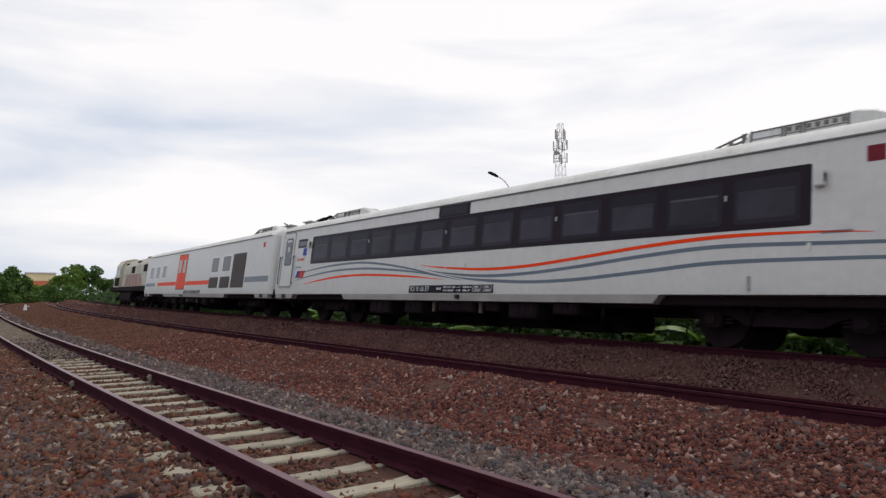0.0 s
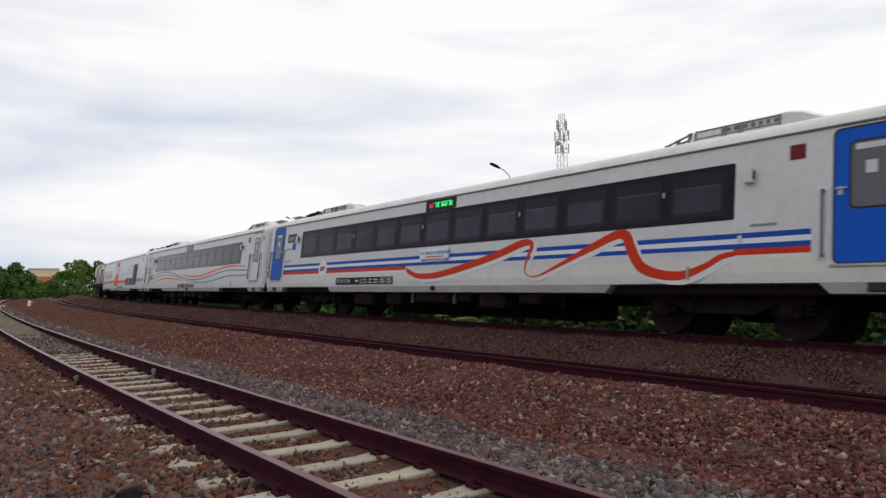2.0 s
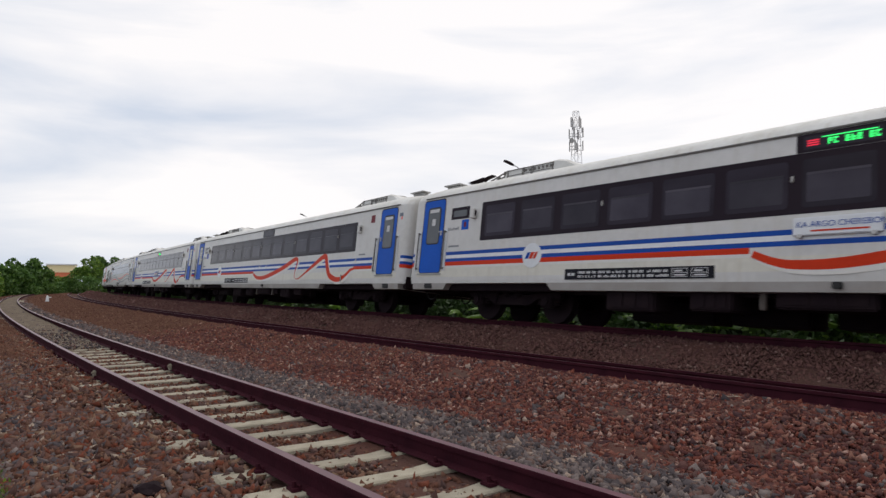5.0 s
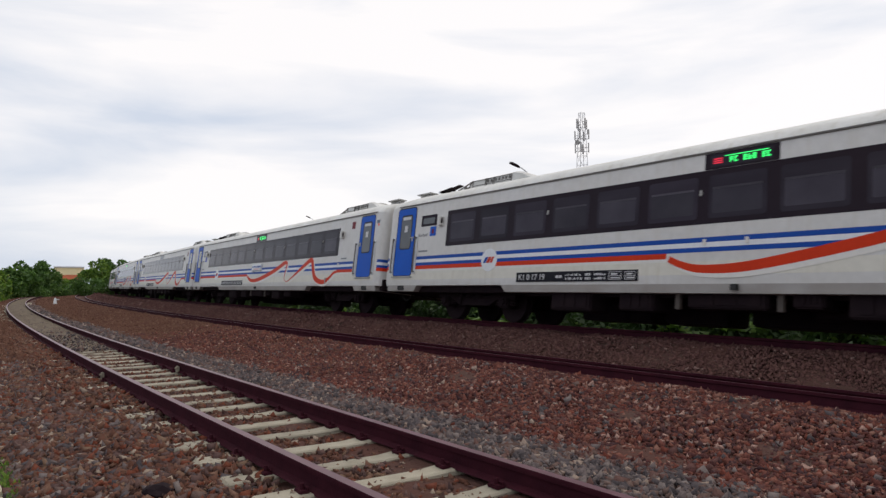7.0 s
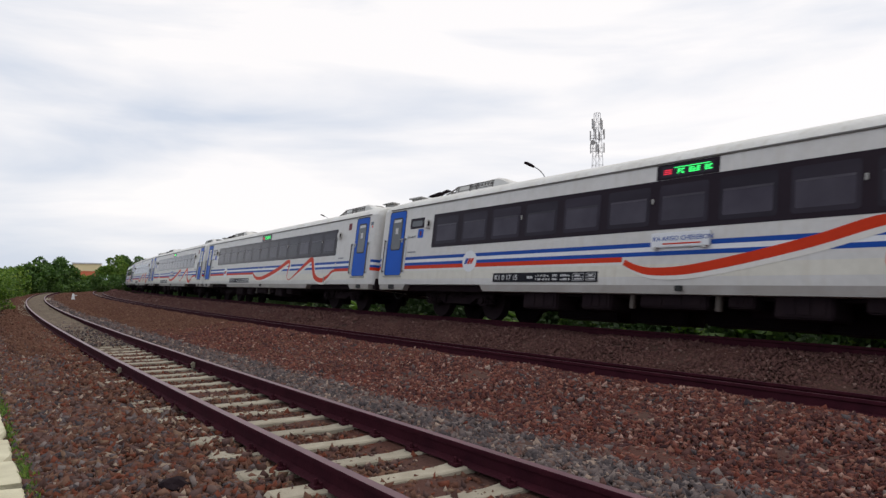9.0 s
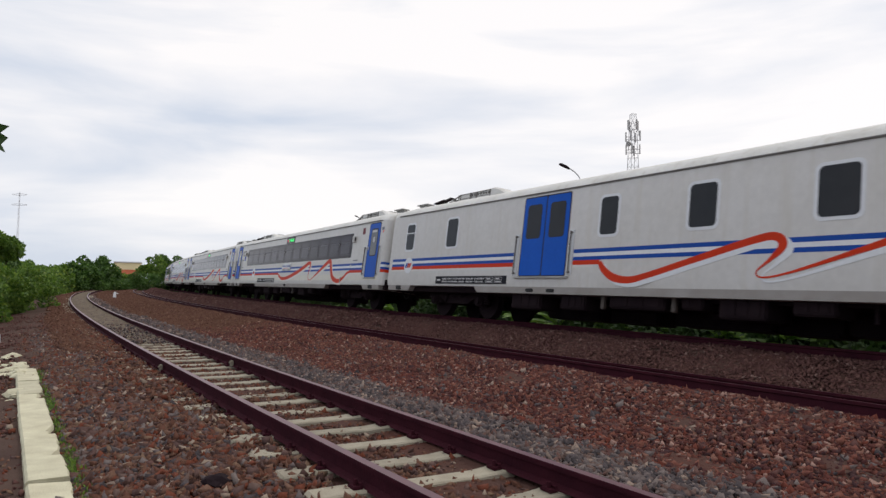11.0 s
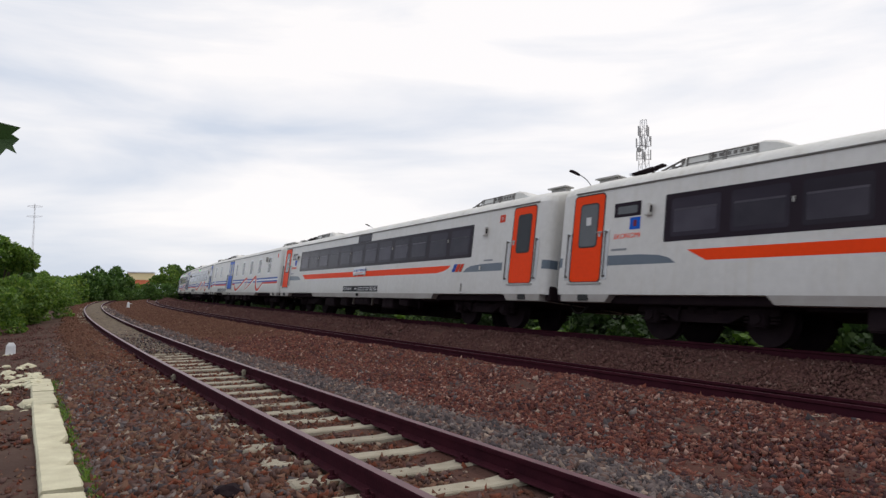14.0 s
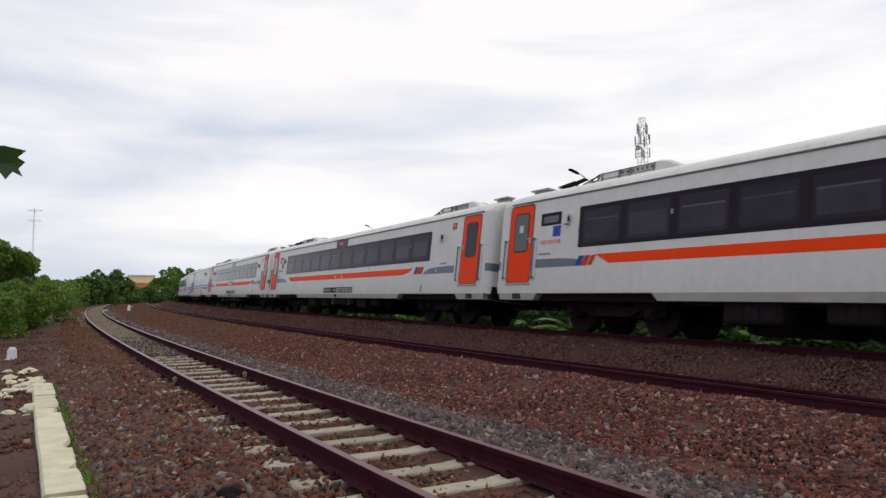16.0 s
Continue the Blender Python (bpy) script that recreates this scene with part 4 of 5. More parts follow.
def orange_coach(label):
    c = coach("railway_coach", label)
    door(c, 1, ORANGE, "bright orange door", notices=1)
    door(c, -1, ORANGE, "bright orange door", FAR_GLASS, notices=0)
    window_band(c, -7.12, 7.48)
    part("stripe", plate(bmesh.new(), [(6.95, 1.635), (6.55, 1.425), (-5.3, 1.41), (-5.72, 1.46), (-5.95, 1.53), (-6.10, 1.615)], SIDE + 0.002, 0.006), ORANGE, c, "broad orange stripe with pointed ends")
    for e in (1, -1):
        part("stripe", plate(bmesh.new(), [(e * (8.72 + 0.14 * e), 1.61), (e * (7.8 + 0.2 * e), 1.60), (e * (7.35 + 0.2 * e), 1.565), (e * (7.12 + 0.2 * e), 1.50), (e * (6.98 + 0.2 * e), 1.40), (e * (8.72 + 0.14 * e), 1.40)][::e], SIDE + 0.002, 0.006), SLATE, c, "slate blue stripe with a curved tip")
        end_band(c, e, 1.40, 1.61, SLATE)
    end_fittings(c, "EKONOMI", ORANGE, False, RED)
    return c


BLUE_LABEL = "white railway coach with blue doors, blue stripes and a red ribbon"
ORANGE_LABEL = "white railway coach with orange doors and a broad orange stripe"
TRAIN = {}


def make_blue():
    base = blue_coach(BLUE_LABEL)
    spare = Matrix.Identity(4)
    made = [base] + [copy_thing(base, spare) for _ in range(4)]
    for c, k, number, state, board in zip(made, (2, 3, 4, 5, 6), ("K1 0 17 14", "K1 0 17 16", "", "K1 0 17 19", "K1 0 17 15"), ("green", "", "green", "green", "green"), (1, 0, 1, 0, 1)):
        TRAIN[k] = tagged(c, group="blue coaches of the train")
        display(c, -0.55, 0.57, state=state)
        number_plate(c, 4.94, number, length=3.12)
        if board:
            name_board(c, -0.52, 0.62)


def make_orange():
    base = orange_coach(ORANGE_LABEL)
    made = [base] + [copy_thing(base, Matrix.Identity(4)) for _ in range(2)]
    for c, k, number, state, board in zip(made, (8, 9, 10), ("K3 0 16 14", "K3 0 16 31", ""), ("", "red", ""), (1, 0, 0)):
        TRAIN[k] = tagged(c, group="orange coaches of the train")
        display(c, -0.28, 0.82, state=state)
        if number:
            number_plate(c, 1.82, number)
        if board:
            name_board(c, -0.2, 0.88, 1.49, 1.76)
        if k == 10:
            emblem_mark(c, 7.46, 1.41, 0.21, 0.50)
        emblem_mark(c, -6.24, 1.42, 0.22, 0.52)


make_blue()
make_orange()


def wave_coach():
    c = coach("railway_coach", "white railway coach with thin wavy orange and slate lines")
    TRAIN[1] = c
    door(c, 1, WHITE, "white door with a dark seal")
    door(c, -1, WHITE, "white door with a dark seal")
    window_band(c, -7.62, 7.7)
    display(c, -0.1, 0.98)
    number_plate(c, 1.98, "K1 0 16 57", 0.83, 1.02)
    o, g = 0.032, 0.034

    def wave(c, keys, mat, lift, label):
        keys = [(u + (0.42 if u < 3 and u > -7 else 0.15 if u > 0 else 0.0), z, w) for u, z, w in keys]
        ribbon(c, keys, mat, lift, label=label)

    wave(c, ((1.2, 1.56, 0.004), (0.4, 1.47, 0.018), (-1.16, 1.375, o), (-2.5, 1.40, o), (-3.85, 1.51, o), (-5.3, 1.65, o), (-6.68, 1.73, o), (-7.6, 1.71, 0.018), (-8.4, 1.66, 0.004)), ORANGE, 0.003, label="thin wavy orange line")
    wave(c, ((0.9, 1.42, 0.004), (0.2, 1.32, 0.02), (-1.18, 1.22, g), (-2.5, 1.24, g), (-3.86, 1.34, g), (-5.3, 1.48, g), (-6.69, 1.57, g), (-8.0, 1.53, 0.028), (-8.62, 1.51, 0.026)), SLATE, 0.003, label="thin wavy slate line")
    wave(c, ((0.2, 1.28, 0.004), (-0.6, 1.17, 0.02), (-1.55, 1.10, g), (-2.7, 1.06, g), (-3.88, 1.09, g), (-5.3, 1.20, g), (-6.7, 1.31, g), (-8.0, 1.31, 0.028), (-8.62, 1.30, 0.026)), SLATE, 0.003, label="thin wavy slate line")
    wave(c, ((8.5, 1.47, 0.006), (7.6, 1.58, 0.02), (6.0, 1.70, 0.03), (4.4, 1.73, 0.032), (2.9, 1.64, 0.03), (1.6, 1.47, 0.026), (0.5, 1.28, 0.018), (-0.5, 1.13, 0.004)), SLATE, 0.003, label="thin wavy slate line")
    wave(c, ((8.5, 1.26, 0.006), (7.6, 1.38, 0.02), (6.0, 1.52, 0.03), (4.4, 1.55, 0.032), (2.9, 1.50, 0.03), (1.3, 1.37, 0.022), (0.2, 1.22, 0.004)), SLATE, 0.003, label="thin wavy slate line")
    wave(c, ((7.8, 1.13, 0.006), (6.9, 1.23, 0.02), (5.6, 1.33, o), (4.3, 1.36, o), (2.9, 1.33, o), (1.5, 1.26, 0.022), (0.2, 1.16, 0.004)), ORANGE, 0.003, label="thin wavy orange line")
    emblem_mark(c, 8.60, 1.35, 0.24, 0.55)
    end_fittings(c, "Eksekutif", ORANGE)


wave_coach()


def small_window(c, u0, u1, z0, z1, glass=FAR_GLASS):
    f = part("window_frame", plate(bmesh.new(), rounded(u0 - 0.06, u1 + 0.06, z0 - 0.06, z1 + 0.06, 0.12), SIDE + 0.006, 0.02), STRIPE_WHITE, c, "white rounded window frame")
    part("pane", plate(bmesh.new(), rounded(u0, u1, z0, z1, 0.08), SIDE + 0.009, 0.006), glass, f)
    return f


def dining_coach():
    c = coach("railway_coach", "white dining coach with small framed windows and a blue double door")
    TRAIN[7] = c
    for unit in c.children_recursive:
        if unit.name.startswith(("air_conditioner", "grille", "fan_cowls", "pipe_rack")) and unit.data.vertices[0].co.x < 0:
            unit.data.transform(Matrix.Translation((-1.2, 0, -0.05)))
    for i, (u0, u1) in enumerate(((8.80, 9.25), (6.47, 6.97), (0.75, 1.20), (-1.46, -0.92), (-3.74, -3.15), (-5.92, -5.33), (-8.22, -7.66))):
        f = small_window(c, u0, u1, 1.92, 2.72)
        if i in (0, 6):
            part("transom", boxed(u0, u1, SIDE + 0.008, SIDE + 0.016, 2.43, 2.46), STRIPE_WHITE, f)
    part("door_seal", plate(bmesh.new(), rounded(2.10, 3.68, 1.04, 2.98, 0.05), SIDE + 0.003, 0.02), RUBBER, c)
    for a, b in ((2.13, 2.87), (2.91, 3.65)):
        d = part("door", plate(bmesh.new(), rounded(a, b, 1.07, 2.95, 0.04), SIDE + 0.008, 0.02), BLUE, c, "blue double door leaf")
        part("door_window", plate(bmesh.new(), rounded(a + 0.12, b - 0.12, 1.95, 2.78, 0.08), SIDE + 0.012, 0.006), FAR_GLASS, d)
    for u in (1.98, 3.82):
        handrail(c, u, 1.10, 2.05)
    part("door_sill", boxed(2.0, 3.8, SIDE - 0.02, SIDE + 0.05, 1.0, 1.04, 0.006), GREY, c)
    for u in (2.55, 3.25):
        part("step_recess", boxed(u - 0.13, u + 0.13, SIDE - 0.1, SIDE + 0.002, 0.68, 0.77, 0.02), RUBBER, c)
    for a, b in ((10.0, 3.9), (1.9, -10.0)):
        band(c, a, b, 1.55, 1.635, STRIPE_BLUE, 0.002)
        band(c, a, b, 1.47, 1.55, STRIPE_WHITE, 0.002)
        band(c, a, b, 1.39, 1.47, STRIPE_BLUE, 0.002)
    for a, b in ((10.0, 3.9), (1.9, 1.12), (-6.9, -10.0)):
        band(c, a, b, 1.29, 1.39, RED, 0.002)
    for a, b in ((10.0, 3.9), (1.9, 1.3), (-7.1, -10.0)):
        band(c, a, b, 1.235, 1.29, CREAM, 0.002)
    keys = ((1.32, 1.34, 0.05), (1.22, 1.2, 0.07), (0.95, 1.02, 0.08), (0.55, 0.96, 0.07), (0.1, 1.05, 0.06), (-0.9, 1.33, 0.06), (-2.0, 1.63, 0.065), (-2.35, 1.66, 0.07), (-2.45, 1.50, 0.07), (-2.25, 1.28, 0.03),
            (-2.05, 1.10, 0.012), (-2.15, 1.0, 0.014), (-2.6, 1.08, 0.02), (-3.6, 1.40, 0.045), (-4.4, 1.66, 0.08), (-4.75, 1.70, 0.10), (-4.92, 1.5, 0.11), (-5.0, 1.2, 0.105), (-5.25, 0.99, 0.09), (-5.7, 0.96, 0.07), (-6.3, 1.12, 0.055), (-6.75, 1.31, 0.05), (-7.0, 1.34, 0.05))
    keys = [(u - 0.2 * (u > -6), z, w) for u, z, w in keys]
    ribbon(c, [(u - 0.10, z - 0.07, w) for u, z, w in keys], STRIPE_WHITE, 0.005, "ribbon_shadow", "pale outline below the ribbon")
    ribbon(c, keys, RED, 0.007, "ribbon", "waving red-orange ribbon")
    round_logo(c, 8.95, 1.42, 0.25)
    number_plate(c, 7.3, "", length=3.2)
    bm = boxed(-7.42, -7.30, SIDE, SIDE + 0.10, 2.52, 2.78, 0.012)
    part("side_lamp", bm, GREY, c, "grey signal lamp housing")
    part("warning_square", plate(bmesh.new(), rounded(-9.62, -9.45, 2.66, 2.88, 0.02, 2), SIDE + 0.004, 0.006), RED, c, "small red and white sticker")


dining_coach()


def louvre(c, u0, u1, z0, z1):
    g = part("louvre_panel", plate(bmesh.new(), rounded(u0, u1, z0, z1, 0.02, 2), SIDE + 0.004, 0.02), WOOD_BROWN, c, "dark brown louvred vent")
    n = int((z1 - z0) / 0.09)
    for i in range(n):
        z = z0 + 0.04 + i * (z1 - z0 - 0.06) / n
        part("slat", boxed(u0 + 0.04, u1 - 0.04, SIDE + 0.003, SIDE + 0.028, z, z + 0.045, 0.006), WOOD_BROWN, g)


def generator_coach():
    c = coach("railway_coach", "white generator coach with an orange door and brown louvres", (-1,))
    TRAIN[0] = c
    for u0, u1 in ((8.35, 9.15), (6.85, 7.65), (5.35, 6.15)):
        small_window(c, u0, u1, 1.72, 2.40)
    for u0, u1 in ((-3.95, -3.0), (-5.55, -4.55)):
        small_window(c, u0, u1, 1.80, 2.46)
    louvre(c, -4.1, -2.85, 1.06, 1.56)
    louvre(c, -5.65, -4.4, 1.06, 1.56)
    louvre(c, -7.4, -5.85, 1.06, 2.52)
    part("door_seal", plate(bmesh.new(), rounded(1.22, 2.88, 1.02, 2.90, 0.03), SIDE + 0.003, 0.02), RUBBER, c)
    for a, b in ((1.26, 2.03), (2.07, 2.84)):
        d = part("door", plate(bmesh.new(), rounded(a, b, 1.05, 2.87, 0.04), SIDE + 0.008, 0.02), ORANGE, c, "orange double door leaf")
        part("door_window", plate(bmesh.new(), rounded(a + 0.14, b - 0.14, 1.9, 2.6, 0.05), SIDE + 0.012, 0.006), DOOR_GLASS, d)
    band(c, 7.0, 2.95, 1.25, 1.45, ORANGE, 0.002)
    band(c, 1.15, -2.8, 1.24, 1.44, ORANGE, 0.002)
    band(c, 10.0, 7.6, 1.24, 1.44, SLATE, 0.002)
    band(c, -7.5, -10.0, 1.27, 1.49, SLATE, 0.002)
    number_plate(c, 1.2, "", 0.82, 0.98, 2.8)
    part("warning_square", plate(bmesh.new(), rounded(-9.3, -9.1, 2.62, 2.82, 0.01, 2), SIDE + 0.004, 0.006), RED, c)
    part("step_recess", boxed(1.4, 2.0, SIDE - 0.1, SIDE - 0.01, 0.66, 0.77, 0.02), RUBBER, c)


generator_coach()


def locomotive():
    """A diesel engine: frame, long hood, cab and nose on two three-axle bogies."""
    c = tagged(empty("locomotive"), "cream and faded red diesel locomotive hauling the train", "locomotive")
    part("frame", boxed(-7.6, 7.6, -1.38, 1.38, 0.95, 1.28, 0.03), DARK, c)
    bm = bmesh.new()
    prof = ((1.22, 1.28), (1.22, 2.75), (1.05, 3.12), (0.6, 3.32), (-0.6, 3.32), (-1.05, 3.12), (-1.22, 2.75), (-1.22, 1.28))
    loft(bm, [[(x, y, z) for y, z in prof] for x in (-7.0, 3.2)])
    part("hood", bm, LOCO_CREAM, c, "cream engine hood")
    bm = bmesh.new()
    wide = ((1.36, 1.28), (1.36, 2.9), (1.15, 3.3), (0.6, 3.5), (-0.6, 3.5), (-1.15, 3.3), (-1.36, 2.9), (-1.36, 1.28))
    loft(bm, [[(x, y * k, z) for y, z in wide] for x, k in ((3.2, 1), (5.6, 1), (6.1, 0.92))])
    cab = part("cab", bm, LOCO_CREAM, c, "cream driver's cab")
    for u in (3.6, 4.6):
        part("cab_window", boxed(u, u + 0.75, 1.352, 1.372, 2.1, 2.8, 0.01), FAR_GLASS, cab)
    bm = bmesh.new()
    loft(bm, [[(x, y * k, 1.28 + (z - 1.28) * h) for y, z in prof] for x, k, h in ((6.05, 1.05, 0.62), (7.1, 1.0, 0.58), (7.4, 0.9, 0.5))])
    part("nose", bm, LOCO_CREAM, c, "short cream nose")
    part("hood_panel", plate(bmesh.new(), [(-5.6, 1.34), (1.6, 1.34), (0.9, 2.12), (-4.4, 2.12)], 1.224, 0.006), LOCO_RED, c, "faded red panel along the hood")
    for i in range(6):
        part("hood_door", boxed(-6.6 + i * 1.5, -5.4 + i * 1.5, 1.22, 1.238, 2.2, 2.68, 0.01), DARK if i in (0, 3) else LOCO_CREAM, c)
    for u in (-3.6, 1.2):
        part("radiator_grille", boxed(u, u + 1.3, 1.0, 1.16, 2.78, 3.02, 0.01), DARK, c)
    part("cab_panel", boxed(3.3, 5.5, 1.36, 1.372, 1.34, 2.0, 0.01), DARK, cab, "dark panel below the cab windows")
    part("end_door", boxed(-7.03, -7.0, -0.4, 0.4, 1.3, 2.9, 0.01), DARK, c)
    part("exhaust", boxed(-1.6, -0.6, -0.3, 0.3, 3.3, 3.55, 0.03), DARK, c)
    bm = bmesh.new()
    for x in np.linspace(-7.4, 3.0, 9):
        tube(bm, (x, 1.36, 1.28), (x, 1.36, 2.15), 0.017, sides=6)
    tube(bm, (-7.4, 1.36, 2.15), (3.0, 1.36, 2.15), 0.02, sides=6)
    part("walkway_rail", bm, STEEL, c)
    bm = boxed(-2.4, 2.4, -1.3, 1.3, 0.25, 0.95, 0.12)
    part("fuel_tank", bm, DARK, c)
    for u in (4.6, -4.6):
        bogie(c, u, (-1.65, 0.0, 1.65))
    return c


LOCO = locomotive()


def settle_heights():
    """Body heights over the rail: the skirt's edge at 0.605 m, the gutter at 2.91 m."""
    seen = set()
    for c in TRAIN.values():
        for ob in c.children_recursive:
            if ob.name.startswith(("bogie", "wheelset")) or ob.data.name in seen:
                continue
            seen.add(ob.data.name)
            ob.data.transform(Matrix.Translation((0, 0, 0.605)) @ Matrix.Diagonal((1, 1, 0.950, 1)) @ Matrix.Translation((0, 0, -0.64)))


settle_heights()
for k, c in TRAIN.items():
    c.matrix_world = vehicle_pose(travel(0) - PITCH * k)
LOCO.matrix_world = vehicle_pose(travel(0) + 10.46 + 8.1, 4.6)


# ---- beside the line ----
def kerb():
    k = tagged(empty("platform_kerb"), "broken pale yellow concrete kerb beside the ballast", "kerb", kind="structure")
    rng = random.Random(2)
    s = 1.2
    for length in (2.3, 2.25, 1.55, 1.5, 1.3, 1.25, 0.7, 0.45, 0.5):
        bm = bmesh.new()
        rings = []
        n = max(4, int(length / 0.07))
        bite = 0.0
        for i in range(n + 1):
            u = s + length * i / n
            bite = max(0.0, bite * 0.55 + (rng.uniform(0.02, 0.075) if rng.random() < 0.16 else rng.uniform(-0.012, 0.012)))
            a, b = -3.10 + rng.uniform(-0.002, 0.002), -2.80 - bite
            top = -0.235 + rng.uniform(-0.0008, 0.0008)
            rings.append([at(u, a - 0.02, -0.55), at(u, a, top - 0.02), at(u, a + 0.018, top), at(u, b - 0.018, top - 0.2 * bite), at(u + 0.01, b, top - 0.03 - 0.2 * bite), at(u, b + 0.03, -0.55)])
        loft(bm, rings)
        block = part("kerb_block", bm, KERB, k)
        mid = Vector(at(s + length / 2, -2.95, -0.4))
        block.matrix_world = Matrix.Translation(mid) @ pose(0, 0, rng.uniform(-0.012, 0.006), rng.uniform(-1, 1), rng.uniform(-0.5, 0.5), rng.uniform(-0.7, 0.7)) @ Matrix.Translation(-mid)
        s += length + rng.uniform(0.012, 0.05)


kerb()


def lump(r, rng, flat=0.7):
    bm = bmesh.new()
    bmesh.ops.create_icosphere(bm, subdivisions=2, radius=r)
    for v in bm.verts:
        v.co *= rng.uniform(0.78, 1.15)
        v.co.z *= flat
    return bm


def rubble():
    rng = random.Random(9)
    for i in range(34):
        s, d = rng.uniform(10.0, 17.5), -3.0 - abs(rng.gauss(0, 0.42))
        r = rng.uniform(0.06, 0.16)
        ob = part("broken_concrete", lump(r, rng, 0.45), KERB)
        ob.matrix_world = along(s, d, float(height(d)) + r * 0.25) @ pose(0, 0, 0, rng.uniform(-14, 14), rng.uniform(-14, 14), rng.uniform(0, 360))
        tagged(ob, "pale piece of broken concrete lying on dirt", "rubble", group="rubble by the kerb")


rubble()


def marker_block():
    bm = boxed(-0.12, 0.12, -0.24, 0.16, 0.0, 0.05, 0.015)
    ob = tagged(empty("marker_stone", along(19.8, -3.55, -0.40)), "low whitewashed concrete marker stone on bare dirt", "marker")
    part("foot", bm, KERB, ob)
    bm = bmesh.new()
    loft(bm, [[(-w, -h, z), (w, -h, z), (w, h, z), (-w, h, z)] for w, h, z in ((0.07, 0.11, 0.05), (0.065, 0.10, 0.27), (0.045, 0.05, 0.34))])
    part("stone", bm, STRIPE_WHITE, ob)


marker_block()


def white_post():
    ob = tagged(empty("distance_post", along(66, 2.12, -0.22) @ Matrix.Scale(0.72, 4)), "short white post between the tracks", "post")
    bm = bmesh.new()
    loft(bm, [[(-w, -w, z), (w, -w, z), (w, w, z), (-w, w, z)] for w, z in ((0.20, 0.0), (0.15, 0.45), (0.10, 0.72), (0.06, 0.78))])
    part("post", bm, STRIPE_WHITE, ob)
    part("sign_arm", boxed(-0.05, 0.05, -0.42, 0.05, 0.52, 0.62, 0.02), STRIPE_WHITE, ob)
    part("foot", boxed(-0.2, 0.2, -0.16, 0.16, -0.05, 0.10, 0.02), DARK, ob)


white_post()


def lattice(bm, levels, legs=4, r=0.05, brace=0.03):
    """Legs and crossed braces through (height, half width) levels."""
    def corner(i, lv):
        a = math.tau * (i + 0.5) / legs
        return Vector((lv[1] * 1.41 * math.cos(a), lv[1] * 1.41 * math.sin(a), lv[0]))
    for lo, hi in zip(levels, levels[1:]):
        for i in range(legs):
            tube(bm, corner(i, lo), corner(i, hi), r, sides=5)
            tube(bm, corner(i, lo), corner(i + 1, hi), brace, sides=4)
            tube(bm, corner(i, hi), corner(i + 1, hi), brace, sides=4)
    return bm


def phone_mast():
    t = tagged(empty("phone_mast", pose(45.9, 148.3, -1.0, 0, 0, 12)), "grey lattice telephone mast with antenna panels", "phone mast")
    part("lattice", lattice(bmesh.new(), [(z, 1.9 - 1.4 * z / 42) for z in np.linspace(0, 42, 22)], r=0.06, brace=0.035), GALV, t, "grey steel lattice")
    for z, n, out in ((39.4, 4, 1.3), (36.9, 4, 1.6), (33.9, 4, 1.5)):
        part("antenna_ring", boxed(-out, out, -0.06, 0.06, z - 0.9, z - 0.78), GALV, t)
        for i in range(n):
            a = math.tau * i / n + z
            x, y = out * math.cos(a), out * math.sin(a)
            bm = boxed(-0.20, 0.20, -0.12, 0.12, -1.1, 1.1, 0.03)
            p = part("antenna_panel", bm, STEEL, t)
            p.matrix_world = t.matrix_world @ pose(x, y, z, 0, 0, math.degrees(a) + 90)
            bm = tube(bmesh.new(), (0.5 * math.cos(a), 0.5 * math.sin(a), z), (x, y, z), 0.05, sides=5)
            part("antenna_arm", bm, GALV, t)
    for z, a in ((35.0, 200), (37.6, 330)):
        bm = tube(bmesh.new(), (0, 0, 0), (0.45, 0, 0), 0.5, 0.62, sides=16)
        p = part("dish", bm, GREY, t)
        p.matrix_world = t.matrix_world @ pose(1.2 * math.cos(radians(a)), 1.2 * math.sin(radians(a)), z, 0, 0, a)


phone_mast()


def pylon():
    t = tagged(empty("power_pylon", pose(-240.3, 397.5, -1.0)), "distant grey power pylon with two cross arms", "pylon")
    part("lattice", lattice(bmesh.new(), [(z, 0.6 - 0.45 * z / 54) for z in np.linspace(0, 54, 14)], r=0.045, brace=0.02), GALV, t)
    for z in (46.5, 52.5):
        part("cross_arm", lattice(bmesh.new(), [(-4.6, 0.15), (-1.5, 0.45), (1.5, 0.45), (4.6, 0.15)], r=0.045, brace=0.02), GALV, t).matrix_world = t.matrix_world @ pose(0, 0, z, 0, 90, 0)


pylon()


